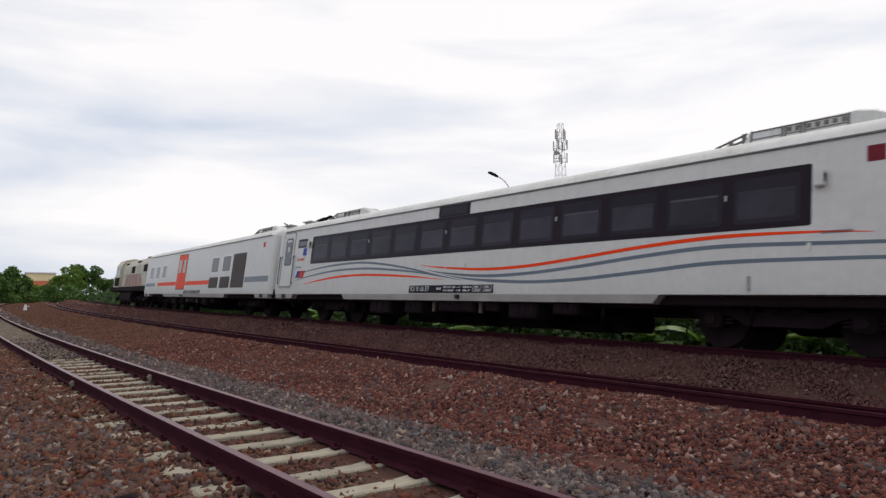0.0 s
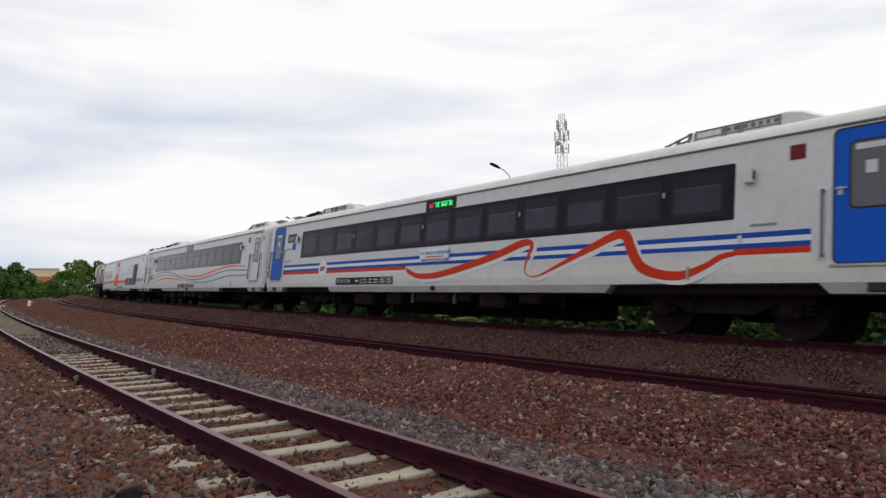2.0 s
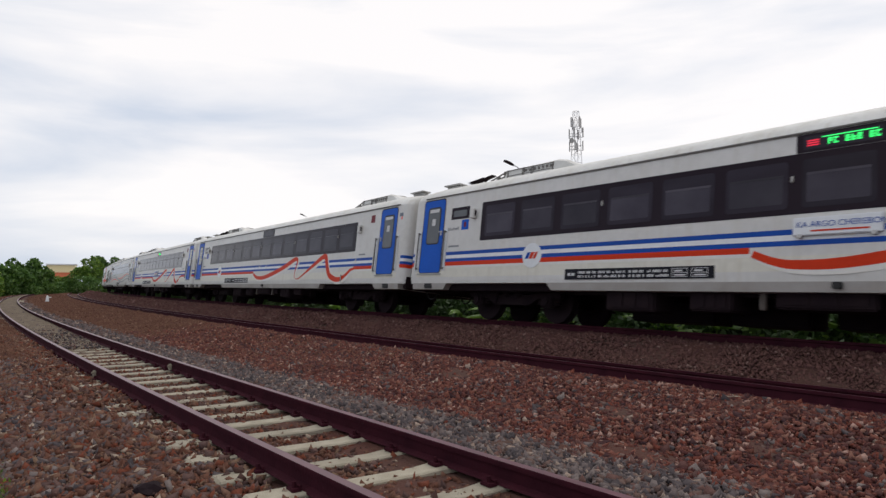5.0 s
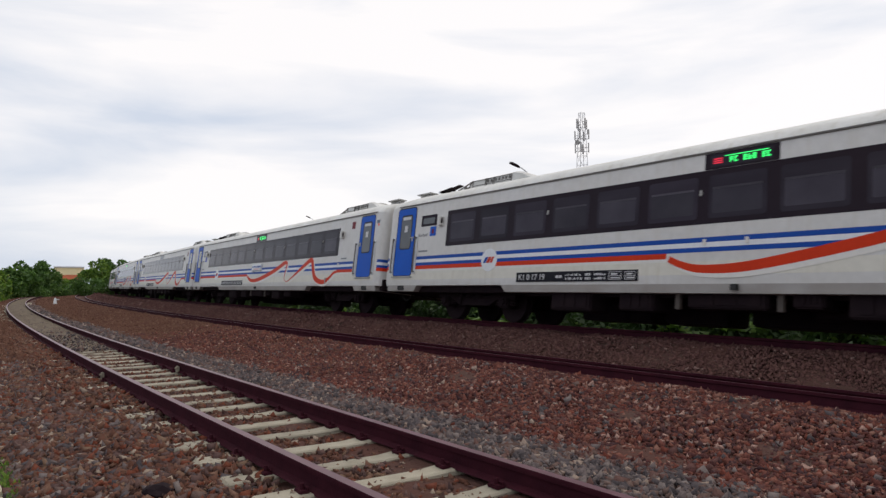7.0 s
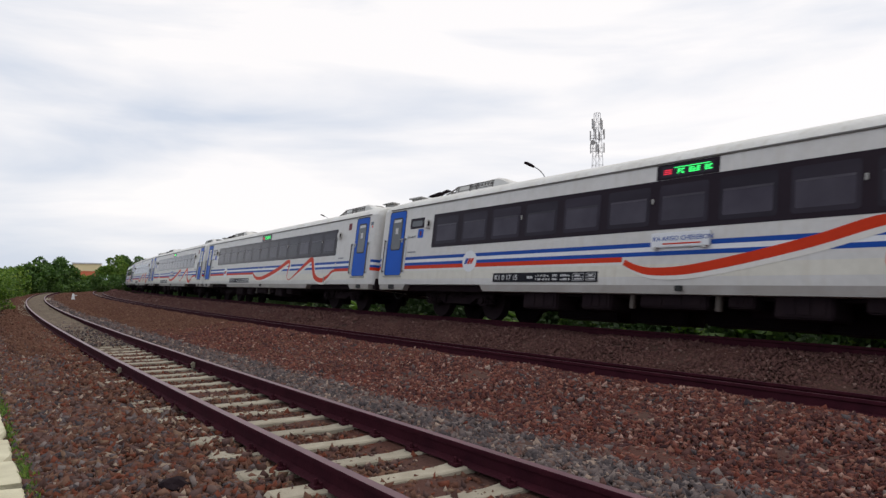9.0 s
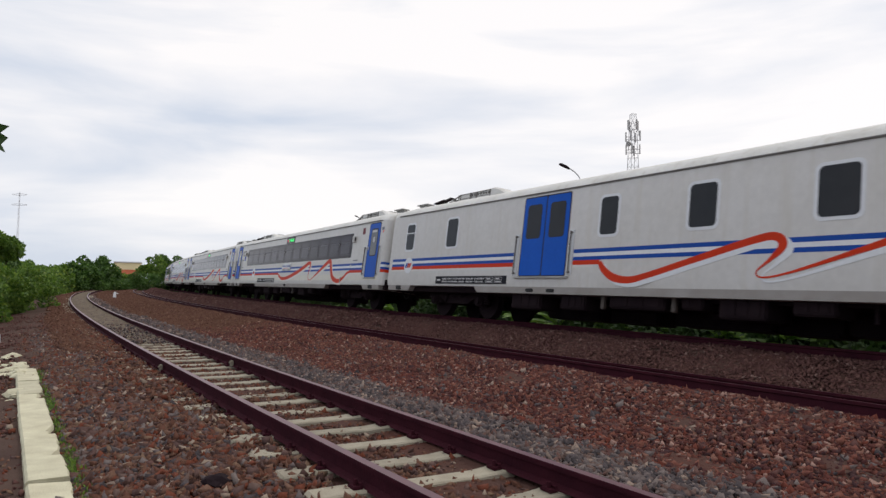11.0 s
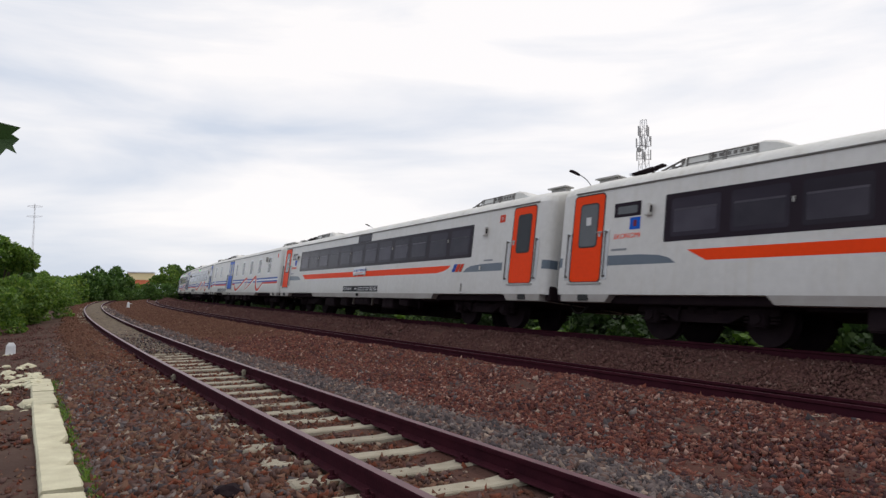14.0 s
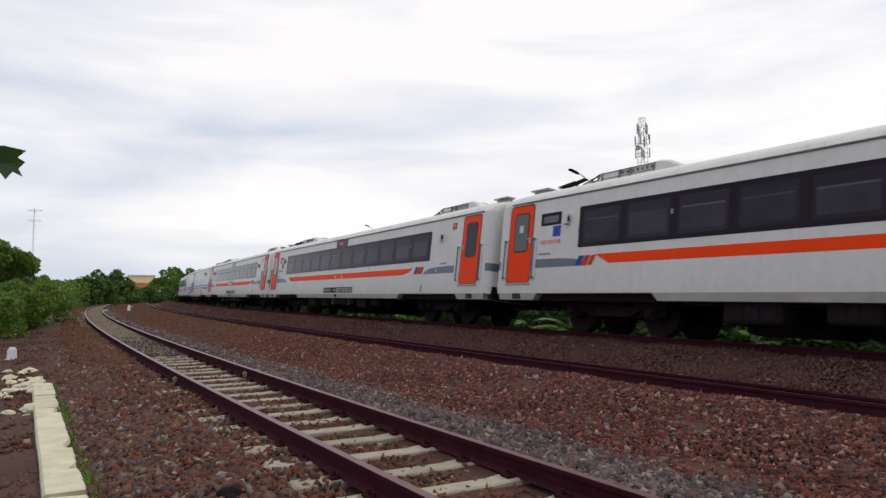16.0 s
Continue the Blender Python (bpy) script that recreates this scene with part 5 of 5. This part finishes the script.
def street_lamp(x, y, top, reach, label):
    ob = tagged(empty("street_lamp", pose(x, y, -0.9)), label, "street lamp", group="street lamps behind the line")
    h = top + 0.9
    part("pole", tube(bmesh.new(), (0, 0, 0), (0, 0, h - 1.2), 0.09, 0.055, 12), GALV, ob)
    bm = bmesh.new()
    last = Vector((0, 0, h - 1.25))
    for i in range(1, 9):
        a = math.pi / 2 * i / 8 * 0.75
        p = Vector((-reach * (1 - math.cos(a)) * 1.25, 0, h - 1.25 + 1.25 * math.sin(a)))
        tube(bm, last, p, 0.032, sides=8)
        last = p
    part("arm", bm, GALV, ob)
    bm = bmesh.new()
    loft(bm, [[(last.x + u, y * w, last.z + z) for y, z in ((1, -0.02), (0.7, 0.07 * k), (-0.7, 0.07 * k), (-1, -0.02), (-0.6, -0.07), (0.6, -0.07))]
              for u, w, k in ((0.12, 0.05, 0.5), (-0.1, 0.12, 1.1), (-0.38, 0.12, 1.1), (-0.52, 0.06, 0.5))])
    head = part("lamp_head", bm, DARK, ob, "dark street lamp head")
    head.matrix_world = ob.matrix_world @ Matrix.Translation(last) @ pose(0, 0, 0, 0, 24, 0) @ Matrix.Translation(-last)


street_lamp(8.75, 37.7, 8.25, 1.1, "curved grey street lamp behind the train")
street_lamp(-8.5, 89.6, 10.5, 1.1, "curved grey street lamp far behind the train")


def yellow_building():
    b = tagged(empty("roadside_building", pose(-97.5, 221, -1.0, 0, 0, 20)), "distant yellow building with a red roof edge", "building")
    part("wall", boxed(-3.8, 3.8, -4, 4, 0, 8.4, 0.05), YELLOW_WALL, b, "yellow rendered wall")
    bm = bmesh.new()
    loft(bm, [[(-4.4, y, z), (4.4, y, z), (4.4, y + 0.2, z + 0.25), (-4.4, y + 0.2, z + 0.25)] for y, z in ((-6.2, 4.6), (-3.9, 6.1))])
    part("canopy", bm, RED_TILE, b, "orange-red sloping canopy")
    part("parapet", boxed(-4.1, 4.1, -4.3, 4.3, 8.4, 8.75), STRIPE_WHITE, b, "pale roof edge")
    part("lower_wall", boxed(-3.6, 3.6, -5.0, -4.02, 0, 4.4), STRIPE_WHITE, b, "white ground floor")


yellow_building()


# ---- plants ----
def leaf_cloud(centres, radii, n, size, rng, squash=0.85):
    """Corners and faces of n folded leaves scattered in balls, thicker towards their skins."""
    w = radii ** 2
    pick = rng.choice(len(centres), n, p=w / w.sum())
    v = rng.normal(size=(n, 3))
    v /= np.linalg.norm(v, axis=1)[:, None]
    r = radii[pick] * (0.55 + 0.5 * rng.random(n) ** 0.6)
    p = centres[pick] + v * r[:, None] * np.array([1, 1, squash])
    axis = rng.normal(size=(n, 3)) + v * 0.7 + np.array([0, 0, -0.3])
    axis /= np.linalg.norm(axis, axis=1)[:, None]
    side = np.cross(axis, rng.normal(size=(n, 3)))
    side /= np.linalg.norm(side, axis=1)[:, None]
    up = np.cross(axis, side)
    s = size * rng.uniform(0.6, 1.4, n)[:, None]
    quad = np.stack([p - axis * s * 0.5, p + side * s * 0.28 + up * s * 0.08, p + axis * s * 0.5, p - side * s * 0.28 + up * s * 0.08], 1)
    return quad.reshape(-1, 3), np.arange(n * 4).reshape(-1, 4)


def hedge(name, label, spots, n, size, mat, seed, lobes=7):
    """Bushes along spots of (s, d, radius, height): uneven lobes of leaves down to the ground."""
    rng = np.random.default_rng(seed)
    cs, rs = [], []
    for s, d, r, h in spots:
        g = float(height(d))
        for _ in range(lobes):
            z = g + rng.uniform(0.1, 1.0) * h
            rr = r * rng.uniform(0.35, 0.62) * (1.15 - 0.5 * (z - g) / h)
            q = at(s + rng.normal() * r * 0.5, d + float(np.clip(rng.normal() * r * 0.4, -r, 0.4 * r)), max(z - rr * 0.3, g + rr * 0.35))
            cs.append(q)
            rs.append(rr)
    v, f = leaf_cloud(np.array(cs), np.array(rs), n, size, rng)
    v[:, 2] = np.maximum(v[:, 2], height(-6.0) - 0.3)
    return tagged(soup(name, v, f, mat), label, "hedge", kind="stuff")


R = random.Random(4)
hedge("hedge", "thick green wild hedge along the dirt path", [(s, -6.75 + R.uniform(-0.4, 0.3) + (s - 20) * 0.02, R.uniform(1.1, 1.4), R.uniform(1.6, 2.3)) for s in np.arange(20, 46, 1.0)], 44000, 0.15, LEAF, 1)
hedge("hedge", "tall dark bushes behind the wild hedge", [(s, -8.4 + R.uniform(-0.6, 0.6) + (s - 26) * 0.02, R.uniform(1.4, 1.9), R.uniform(2.2, 2.9)) for s in np.arange(26, 75, 1.8)], 34000, 0.20, LEAF_MID, 2)
hedge("hedge", "green bushes along the outside of the curve", [(s, -6.2 + R.uniform(-0.6, 0.4) + (s - 44) * 0.03, R.uniform(1.3, 1.8), R.uniform(2.0, 2.9)) for s in np.arange(44, 80, 1.4)], 40000, 0.18, LEAF, 8)
hedge("hedge", "far green bushes at the outside of the curve", [(s, -5.0 + R.uniform(-1.3, 0.5) + (s - 60) * 0.008, R.uniform(1.9, 2.8), R.uniform(2.6, 4.2)) for s in np.arange(76, 190, 2.0)], 42000, 0.30, LEAF, 3)
hedge("hedge", "far dark bushes and saplings beyond the curve", [(s, -13 + R.uniform(-4, 4), R.uniform(2.5, 4), R.uniform(3.0, 4.6)) for s in np.arange(90, 260, 4)], 30000, 0.42, LEAF_MID, 4)
hedge("undergrowth", "dense dark undergrowth behind the train track", [(s, 12.4 + R.uniform(-0.5, 0.6), R.uniform(1.2, 1.7), R.uniform(1.8, 2.9)) for s in np.arange(-8, 70, 0.55)], 130000, 0.19, LEAF_DARK, 5, 9)
hedge("undergrowth", "second row of dark undergrowth behind the train track", [(s, 14.6 + R.uniform(-0.5, 0.6), R.uniform(1.5, 2.0), R.uniform(2.2, 3.0)) for s in np.arange(-10, 74, 1.0)], 60000, 0.24, LEAF_DARK, 9, 8)
hedge("undergrowth", "bright green weeds behind the train track", [(s, 11.3 + R.uniform(-0.25, 0.4), R.uniform(0.35, 0.6), R.uniform(0.5, 1.0)) for s in np.arange(-4, 48, 2.6)], 9000, 0.11, LEAF, 6, 4)
hedge("undergrowth", "far undergrowth inside the curve", [(s, 13 + R.uniform(-1.2, 2), R.uniform(1.6, 2.6), R.uniform(1.6, 2.6)) for s in np.arange(66, 260, 2.0)], 40000, 0.32, LEAF_DARK, 7)


def tree(s, d, tall, spread, seed, mat, label, n=5200, size=0.34):
    rng = np.random.default_rng(seed)
    base = at(s, d, float(height(d)) - 0.05)
    t = tagged(empty("tree", Matrix.Translation(base)), label, "tree", group="trees along the line")
    bm = bmesh.new()
    fork = tall * 0.38
    tube(bm, (0, 0, 0), (0.1, 0.05, fork), 0.05 * tall ** 0.8, 0.032 * tall ** 0.8, 9)
    cs, rs = [], []
    for i in range(8):
        a = i * 2.4 + rng.uniform(-0.4, 0.4)
        out, up = spread * rng.uniform(0.35, 0.85), tall * rng.uniform(0.55, 0.92)
        tip = Vector((out * math.cos(a), out * math.sin(a), up))
        tube(bm, (0.1, 0.05, fork * rng.uniform(0.8, 1.0)), tip, 0.02 * tall ** 0.8, 0.008 * tall ** 0.8, 6)
        for _ in range(4):
            cs.append(tip + Vector(rng.normal(0, spread * 0.2, 3)))
            rs.append(spread * rng.uniform(0.18, 0.38))
    part("trunk", bm, BARK, t, smooth=True)
    v, f = leaf_cloud(np.array(cs), np.array(rs), n, size, rng, 0.8)
    crown = soup("crown", v, f, mat)
    crown.parent = t
    return t


def bearing(angle, far):
    """(s, d) of a place that many degrees left of the view and metres away."""
    x, y = -far * math.sin(radians(angle)), far * math.cos(radians(angle))
    turn = (A0 - math.atan2(y - CY, x - CX) + math.pi) % math.tau - math.pi
    return turn * RAD, RAD - math.hypot(x - CX, y - CY)


low = [(*bearing(a, r), R.uniform(1.8, 2.4), R.uniform(2.3, 3.0)) for a, r in ((15, 135), (16.6, 138), (18, 132), (19.2, 130), (20.3, 128), (21.3, 126), (22.3, 124), (23.3, 122), (24.3, 120), (25.3, 116), (26.3, 112), (27.3, 108))]
hedge("hedge", "low hazy bushes before the distant building", low, 16000, 0.34, LEAF_MID, 33)
screen = [(*bearing(a, r), R.uniform(1.0, 1.4), R.uniform(1.9, 2.6)) for a, r in ((33.8, 34), (32.8, 35), (31.8, 36.5), (31.0, 38), (30.2, 40), (29.6, 43), (33.2, 31))]
hedge("hedge", "bushy green shrubs in front of the small trees", screen, 16000, 0.16, LEAF, 31)
tree(*bearing(33.2, 37), 4.0, 1.5, 11, LEAF, "small bushy green tree over the hedge", 9000, 0.17)
tree(*bearing(33.0, 41), 4.2, 1.4, 12, LEAF_MID, "small dark green tree over the hedge", 9000, 0.18)
for i, (angle, far, h, w) in enumerate(((28.6, 95, 3.2, 2.4), (27.3, 110, 3.7, 2.6), (26.1, 118, 4.6, 2.8), (30.2, 100, 3.1, 2.6), (32.4, 90, 3.2, 2.6), (34.6, 100, 4.2, 3.0), (21.9, 150, 5.9, 3.0), (20.6, 165, 6.2, 3.2),
                                        (19.2, 170, 6.2, 3.4), (17.6, 180, 6.0, 3.5), (16.0, 190, 6.0, 3.6), (25.2, 150, 3.4, 2.8), (23.4, 150, 2.2, 2.0), (37.5, 110, 4.6, 3.2))):
    tree(*bearing(angle, far), h, w, 20 + i, LEAF_MID if i % 3 else LEAF, "distant dark green tree at the bend", 3600, 0.5)


def banana_leaf_mesh(seed):
    rng = random.Random(seed)
    bm = bmesh.new()
    rows = []
    for i in range(9):
        t = i / 8
        w = 0.24 * math.sin(math.pi * min(1, 0.08 + t * 0.93)) ** 0.7
        x, z = 1.5 * t, 0.55 * t - 0.95 * t * t
        tear = rng.uniform(0.7, 1.0)
        rows.append([(x, -w * tear, z - 0.07 - 0.05 * rng.random()), (x, 0, z), (x, w, z - 0.07 - 0.05 * rng.random())])
    loft(bm, rows, cap=False, closed=False)
    me = bpy.data.meshes.new("banana_leaf")
    bm.to_mesh(me)
    bm.free()
    me.materials.append(BANANA)
    return me


BANANA_LEAVES = [banana_leaf_mesh(i) for i in range(3)]


def banana_plant(s, d, seed):
    rng = random.Random(seed)
    t = tagged(empty("banana_plant", Matrix.Translation(at(s, d, float(height(d)) - 0.03))), "green banana plant with torn drooping leaves", "banana plant", group="banana plants behind the line")
    part("stem", tube(bmesh.new(), (0, 0, 0), (0.03, 0, 0.75), 0.09, 0.06, 10), LEAF, t)
    for i in range(7):
        lf = new("leaf", rng.choice(BANANA_LEAVES))
        lf.parent = t
        lf.matrix_world = t.matrix_world @ pose(0, 0, rng.uniform(0.45, 0.8), rng.uniform(-25, 25), rng.uniform(-35, 12), i * 51 + rng.uniform(-20, 20)) @ Matrix.Scale(rng.uniform(0.6, 0.95), 4)


for i, s in enumerate((0.5, 3.2, 5.4, 8.3, 10.2, 12.9, 15.8, 18.4, 22.5, 27, 33)):
    banana_plant(s, 11.2 + 0.3 * (i % 3), 40 + i)


def sapling():
    """A young tree whose leafy twig hangs into view."""
    foot = Vector((-2.25, 1.62, -0.46))
    t = tagged(empty("sapling", Matrix.Translation(foot)), "thin young tree with dark lobed leaves", "sapling")
    bm = bmesh.new()
    tube(bm, (0, 0, 0), (0.02, 0.01, 1.1), 0.026, 0.02, 8)
    tube(bm, (0.02, 0.01, 1.1), (0.0, 0.03, 2.4), 0.02, 0.009, 8)
    part("trunk", bm, BARK, t, smooth=True)
    bm = bmesh.new()
    tube(bm, (0, 0, 0), (0.6, 0.0, 0.10), 0.008, 0.005, 6)
    tube(bm, (0.6, 0.0, 0.10), (1.11, -0.02, 0.0), 0.005, 0.003, 6)
    twig = part("twig", bm, BARK, t, smooth=True)
    twig.location = (TIP[0] - foot.x - 1.17, TIP[1] - foot.y, TIP[2] - foot.z)
    lobes = ((-62, 1), (-38, 20), (-30, 36), (-14, 28), (5, 31), (40, 26), (27, 13), (39, 6), (29, -7), (36, -22), (20, -14), (10, -30), (2, -18), (-14, -34), (-24, -18), (-44, -22))
    for at_x, turn, k in ((1.17, 33, 1.36), (0.95, 70, 1.5), (0.7, -40, 1.5), (0.45, 20, 1.6)):
        bm = bmesh.new()
        face = [bm.verts.new((x * 0.001 * k, -0.00004 * k * abs(y) * 8, y * 0.001 * k)) for x, y in lobes]
        mid = bm.verts.new((0, 0, 0))
        for a, b in zip(face, face[1:] + face[:1]):
            bm.faces.new((mid, a, b))
        lf = part("leaf", bm, LEAF_DARK, twig)
        lf.matrix_basis = pose(at_x, 0.0, 0.0 if at_x > 1 else 0.03, 0, 0, turn)
    return twig


TIP = Vector((-1.092, 1.6, 1.563))
TWIG = sapling()


def tufts():
    """Short weeds along the kerb's ballast side."""
    rng = np.random.default_rng(17)
    n = 1500
    s, d = rng.uniform(3.5, 13, n), -2.79 + np.abs(rng.normal(0, 0.035, n))
    a = A0 - s / RAD
    p = np.stack([CX + (RAD - d) * np.cos(a), CY + (RAD - d) * np.sin(a), height(d) + 0.02], -1)
    way = rng.normal(0, 0.02, (n, 3))
    way[:, 2] = rng.uniform(0.015, 0.05, n)
    side = rng.normal(0, 0.006, (n, 3))
    side[:, 2] = 0
    v = np.stack([p - side, p + side, p + way * 0.7 + side * 0.6, p + way], 1).reshape(-1, 3)
    tagged(soup("weeds", v, np.arange(n * 4).reshape(-1, 4), LEAF), "short green weeds along the kerb", "weeds", kind="stuff")


tufts()


# ---- ballast stones ----
def icosa():
    p = (1 + 5 ** 0.5) / 2
    v = np.array([(-1, p, 0), (1, p, 0), (-1, -p, 0), (1, -p, 0), (0, -1, p), (0, 1, p), (0, -1, -p), (0, 1, -p), (p, 0, -1), (p, 0, 1), (-p, 0, -1), (-p, 0, 1)]) / 1.902
    f = np.array([(0, 11, 5), (0, 5, 1), (0, 1, 7), (0, 7, 10), (0, 10, 11), (1, 5, 9), (5, 11, 4), (11, 10, 2), (10, 7, 6), (7, 1, 8),
                  (3, 9, 4), (3, 4, 2), (3, 2, 6), (3, 6, 8), (3, 8, 9), (4, 9, 5), (2, 4, 11), (6, 2, 10), (8, 6, 7), (9, 8, 1)])
    return v, f


OCTA = (np.array([(1, 0, 0), (-1, 0, 0), (0, 1, 0), (0, -1, 0), (0, 0, 1), (0, 0, -1)], float),
        np.array([(0, 2, 4), (2, 1, 4), (1, 3, 4), (3, 0, 4), (2, 0, 5), (1, 2, 5), (3, 1, 5), (0, 3, 5)]))


def stones(name, label, mat, areas, seed):
    """Broken stones strewn over areas of (s0, s1, d0, d1, per square metre, radius, fine, rise)."""
    rng = np.random.default_rng(seed)
    vs, fs, base = [], [], 0
    for s0, s1, d0, d1, density, r, fine, *rise in areas:
        n = int((s1 - s0) * (d1 - d0) * density * 1.12)
        bv, bf = icosa() if fine else OCTA
        s, d = rng.uniform(s0, s1, n), rng.uniform(d0, d1, n) + rng.normal(0, 0.06, n)
        size = r * np.minimum(rng.lognormal(0.03, 0.38, n), 1.9)
        keep = np.ones(n, bool)
        for c in (-1.137, 0.0, 4.404, 5.541):
            keep &= abs(d - c) > 0.075 + size * 0.6
        for c in (-0.566, 0.571):
            keep &= abs(d - train_d(s) - c) > 0.075 + size * 0.6
        s, d, size = s[keep], d[keep], size[keep]
        n = len(s)
        a = A0 - s / RAD
        heap = 0.02 * np.sin(s * 1.9 + d * 2.7) + 0.015 * np.sin(s * 4.3 - d * 3.1)
        inner = ((d > -1.06) & (d < -0.08)) | ((d > 4.48) & (d < 5.46)) | ((d > 7.6) & (d < 8.6))
        z = height(d) + np.where(inner, -0.001, 0.008 + heap * 0.6) + size * 0.15 + sum(rise)
        centre = np.stack([CX + (RAD - d) * np.cos(a), CY + (RAD - d) * np.sin(a), z], -1)
        shape = bv[None] * rng.uniform(0.62, 1.42, (n, len(bv), 1)) * (rng.uniform(0.65, 1.45, (n, 1, 3)) * np.array([1.15, 1.0, 0.75]))
        q = rng.normal(size=(n, 4))
        q /= np.linalg.norm(q, axis=1)[:, None]
        w, x, y, zq = q.T
        rot = np.stack([np.stack([1 - 2 * (y * y + zq * zq), 2 * (x * y - w * zq), 2 * (x * zq + w * y)], -1),
                        np.stack([2 * (x * y + w * zq), 1 - 2 * (x * x + zq * zq), 2 * (y * zq - w * x)], -1),
                        np.stack([2 * (x * zq - w * y), 2 * (y * zq + w * x), 1 - 2 * (x * x + y * y)], -1)], 1)
        v = np.einsum("nij,nkj->nki", rot, shape) * size[:, None, None] + centre[:, None]
        vs.append(v.reshape(-1, 3))
        fs.append((bf[None] + (np.arange(n) * len(bv))[:, None, None] + base).reshape(-1, 3))
        base += n * len(bv)
    return tagged(soup(name, np.concatenate(vs), np.concatenate(fs), mat), label, "ballast", kind="stuff")


stones("ballast", "red-brown broken ballast stones on the slope between the tracks", STONE_BROWN,
       ((1, 14, 1.25, 4.33, 950, 0.0205, False), (-6, 1, 1.25, 4.33, 200, 0.027, False), (14, 22, 1.15, 4.33, 330, 0.0255, False)), 1)
stones("ballast", "dusty brown ballast stones farther along the curve", STONE_EARTHY,
       ((10, 22, 1.3, 4.33, 160, 0.021, False), (20, 32, 1.1, 4.33, 420, 0.026, False), (32, 75, 0.8, 4.33, 170, 0.034, False), (75, 130, 0.6, 4.33, 35, 0.055, False),
        (15, 32, -2.3, -1.2, 300, 0.026, False, 0.03), (32, 70, -2.2, -1.2, 110, 0.036, False), (70, 130, -2.6, -1.2, 25, 0.06, False)), 7)
stones("ballast", "mixed brown, tan and grey ballast stones beside the near rails", STONE_MIXED,
       ((2, 16, -2.75, -1.2, 760, 0.0250, False), (-6, 2, -2.75, -1.2, 220, 0.028, False), (-6, 2, -1.06, -0.08, 160, 0.022, False), (8.6, 22, -1.75, -1.2, 300, 0.026, False, 0.035), (2, 9, -1.48, -1.2, 210, 0.024, False, 0.03), (15, 30, -2.5, -1.2, 120, 0.03, False),
        (2, 15, -1.06, -0.08, 380, 0.0200, False), (15, 19, -1.06, -0.08, 130, 0.022, False), (12, 24, -3.0, -2.2, 130, 0.024, False), (2, 16, -4.6, -3.13, 110, 0.020, False, 0.015)), 6)
# Ballast by the running line: the train's shade is in the stone colour.
stones("ballast", "dusty ballast stones beside the running line, toned down for the train's shade", STONE_DARK,
       ((1, 16, 4.47, 5.47, 260, 0.024, False), (1, 18, 5.62, 7.45, 900, 0.0200, False), (18, 45, 5.62, 7.6, 210, 0.031, False), (45, 120, 5.62, 8.3, 40, 0.055, False), (-1, 20, 7.6, 8.58, 130, 0.031, False)), 4)
stones("ballast", "grey ballast stones along the foot of the slope", STONE_GREY,
       ((1, 15, 0.08, 1.35, 860, 0.0240, False), (-6, 1, 0.08, 1.35, 220, 0.028, False), (15, 30, 0.08, 1.2, 300, 0.032, False), (30, 60, 0.08, 0.9, 90, 0.045, False),
        (5, 22, -2.8, -2.0, 160, 0.025, False), (1, 15, -2.75, -1.2, 90, 0.027, False), (1, 14, 1.3, 4.3, 35, 0.026, False),
        (16, 60, -1.06, -0.08, 70, 0.020, False, 0.075)), 2)
stones("gravel", "scattered gravel on the dirt path", STONE_DARK, ((2, 40, -5.6, -3.15, 60, 0.018, False), (1, 16, -4.5, -3.15, 90, 0.016, False), (13, 34, -5.0, -2.3, 45, 0.02, False, 0.015)), 3)


def clinker():
    """A dark lump among the stones in the foreground."""
    rng = random.Random(14)
    ob = part("clinker", lump(0.105, rng, 0.6), DARK)
    ob.matrix_world = along(4.80, -1.99, -0.16) @ pose(0, 0, 0, 8, -6, 30)
    tagged(ob, "dark purple-black lump of clinker lying on the ballast", "clinker")


clinker()


# ---- what moves ----
def motions():
    times = [i * 0.5 for i in range(33)]
    turns = [i / FPS for i in range(16 * FPS + 1)]
    spin = [(t, pose(0, 0, 0, 0, math.degrees((travel(t) - travel(0)) / 0.43) % 360)) for t in turns]
    for k, vehicle in (*TRAIN.items(), (-1, LOCO)):
        lead, reach = (18.56, 4.6) if k < 0 else (-PITCH * k, 7.0)
        walk(vehicle, [(t, vehicle_pose(travel(t) + UNEVEN.get(t, 0.0) + lead, reach)) for t in times])
        for ob in vehicle.children_recursive:
            if ob.name.startswith("wheelset"):
                seat = Matrix.Translation(ob.location)
                walk(ob, [(t, seat @ m) for t, m in spin])

    rest = Matrix.Translation(TWIG.location)
    sway = ((0, 0, 0), (6, 0.004, -0.006), (10.5, -0.003, 0.004), (11.3, 0.029, -0.006), (11.7, 0.0, 0.009), (12.0, 0.021, 0.003),
            (12.4, 0.0, 0.0), (12.8, -0.032, -0.0), (13.2, -0.006, -0.001), (13.5, -0.016, 0.004), (13.8, 0.02, 0.031), (14.1, 0.014, 0.025),
            (14.4, 0.013, 0.029), (14.7, 0.01, 0.021), (15.0, 0.033, -0.019), (15.3, 0.028, -0.004), (15.6, 0.02, 0.034), (15.8, 0.021, 0.016),
            (16.0, 0.029, -0.011))
    walk(TWIG, [(t, rest @ pose(dx, 0, dz)) for t, dx, dz in sway])


motions()
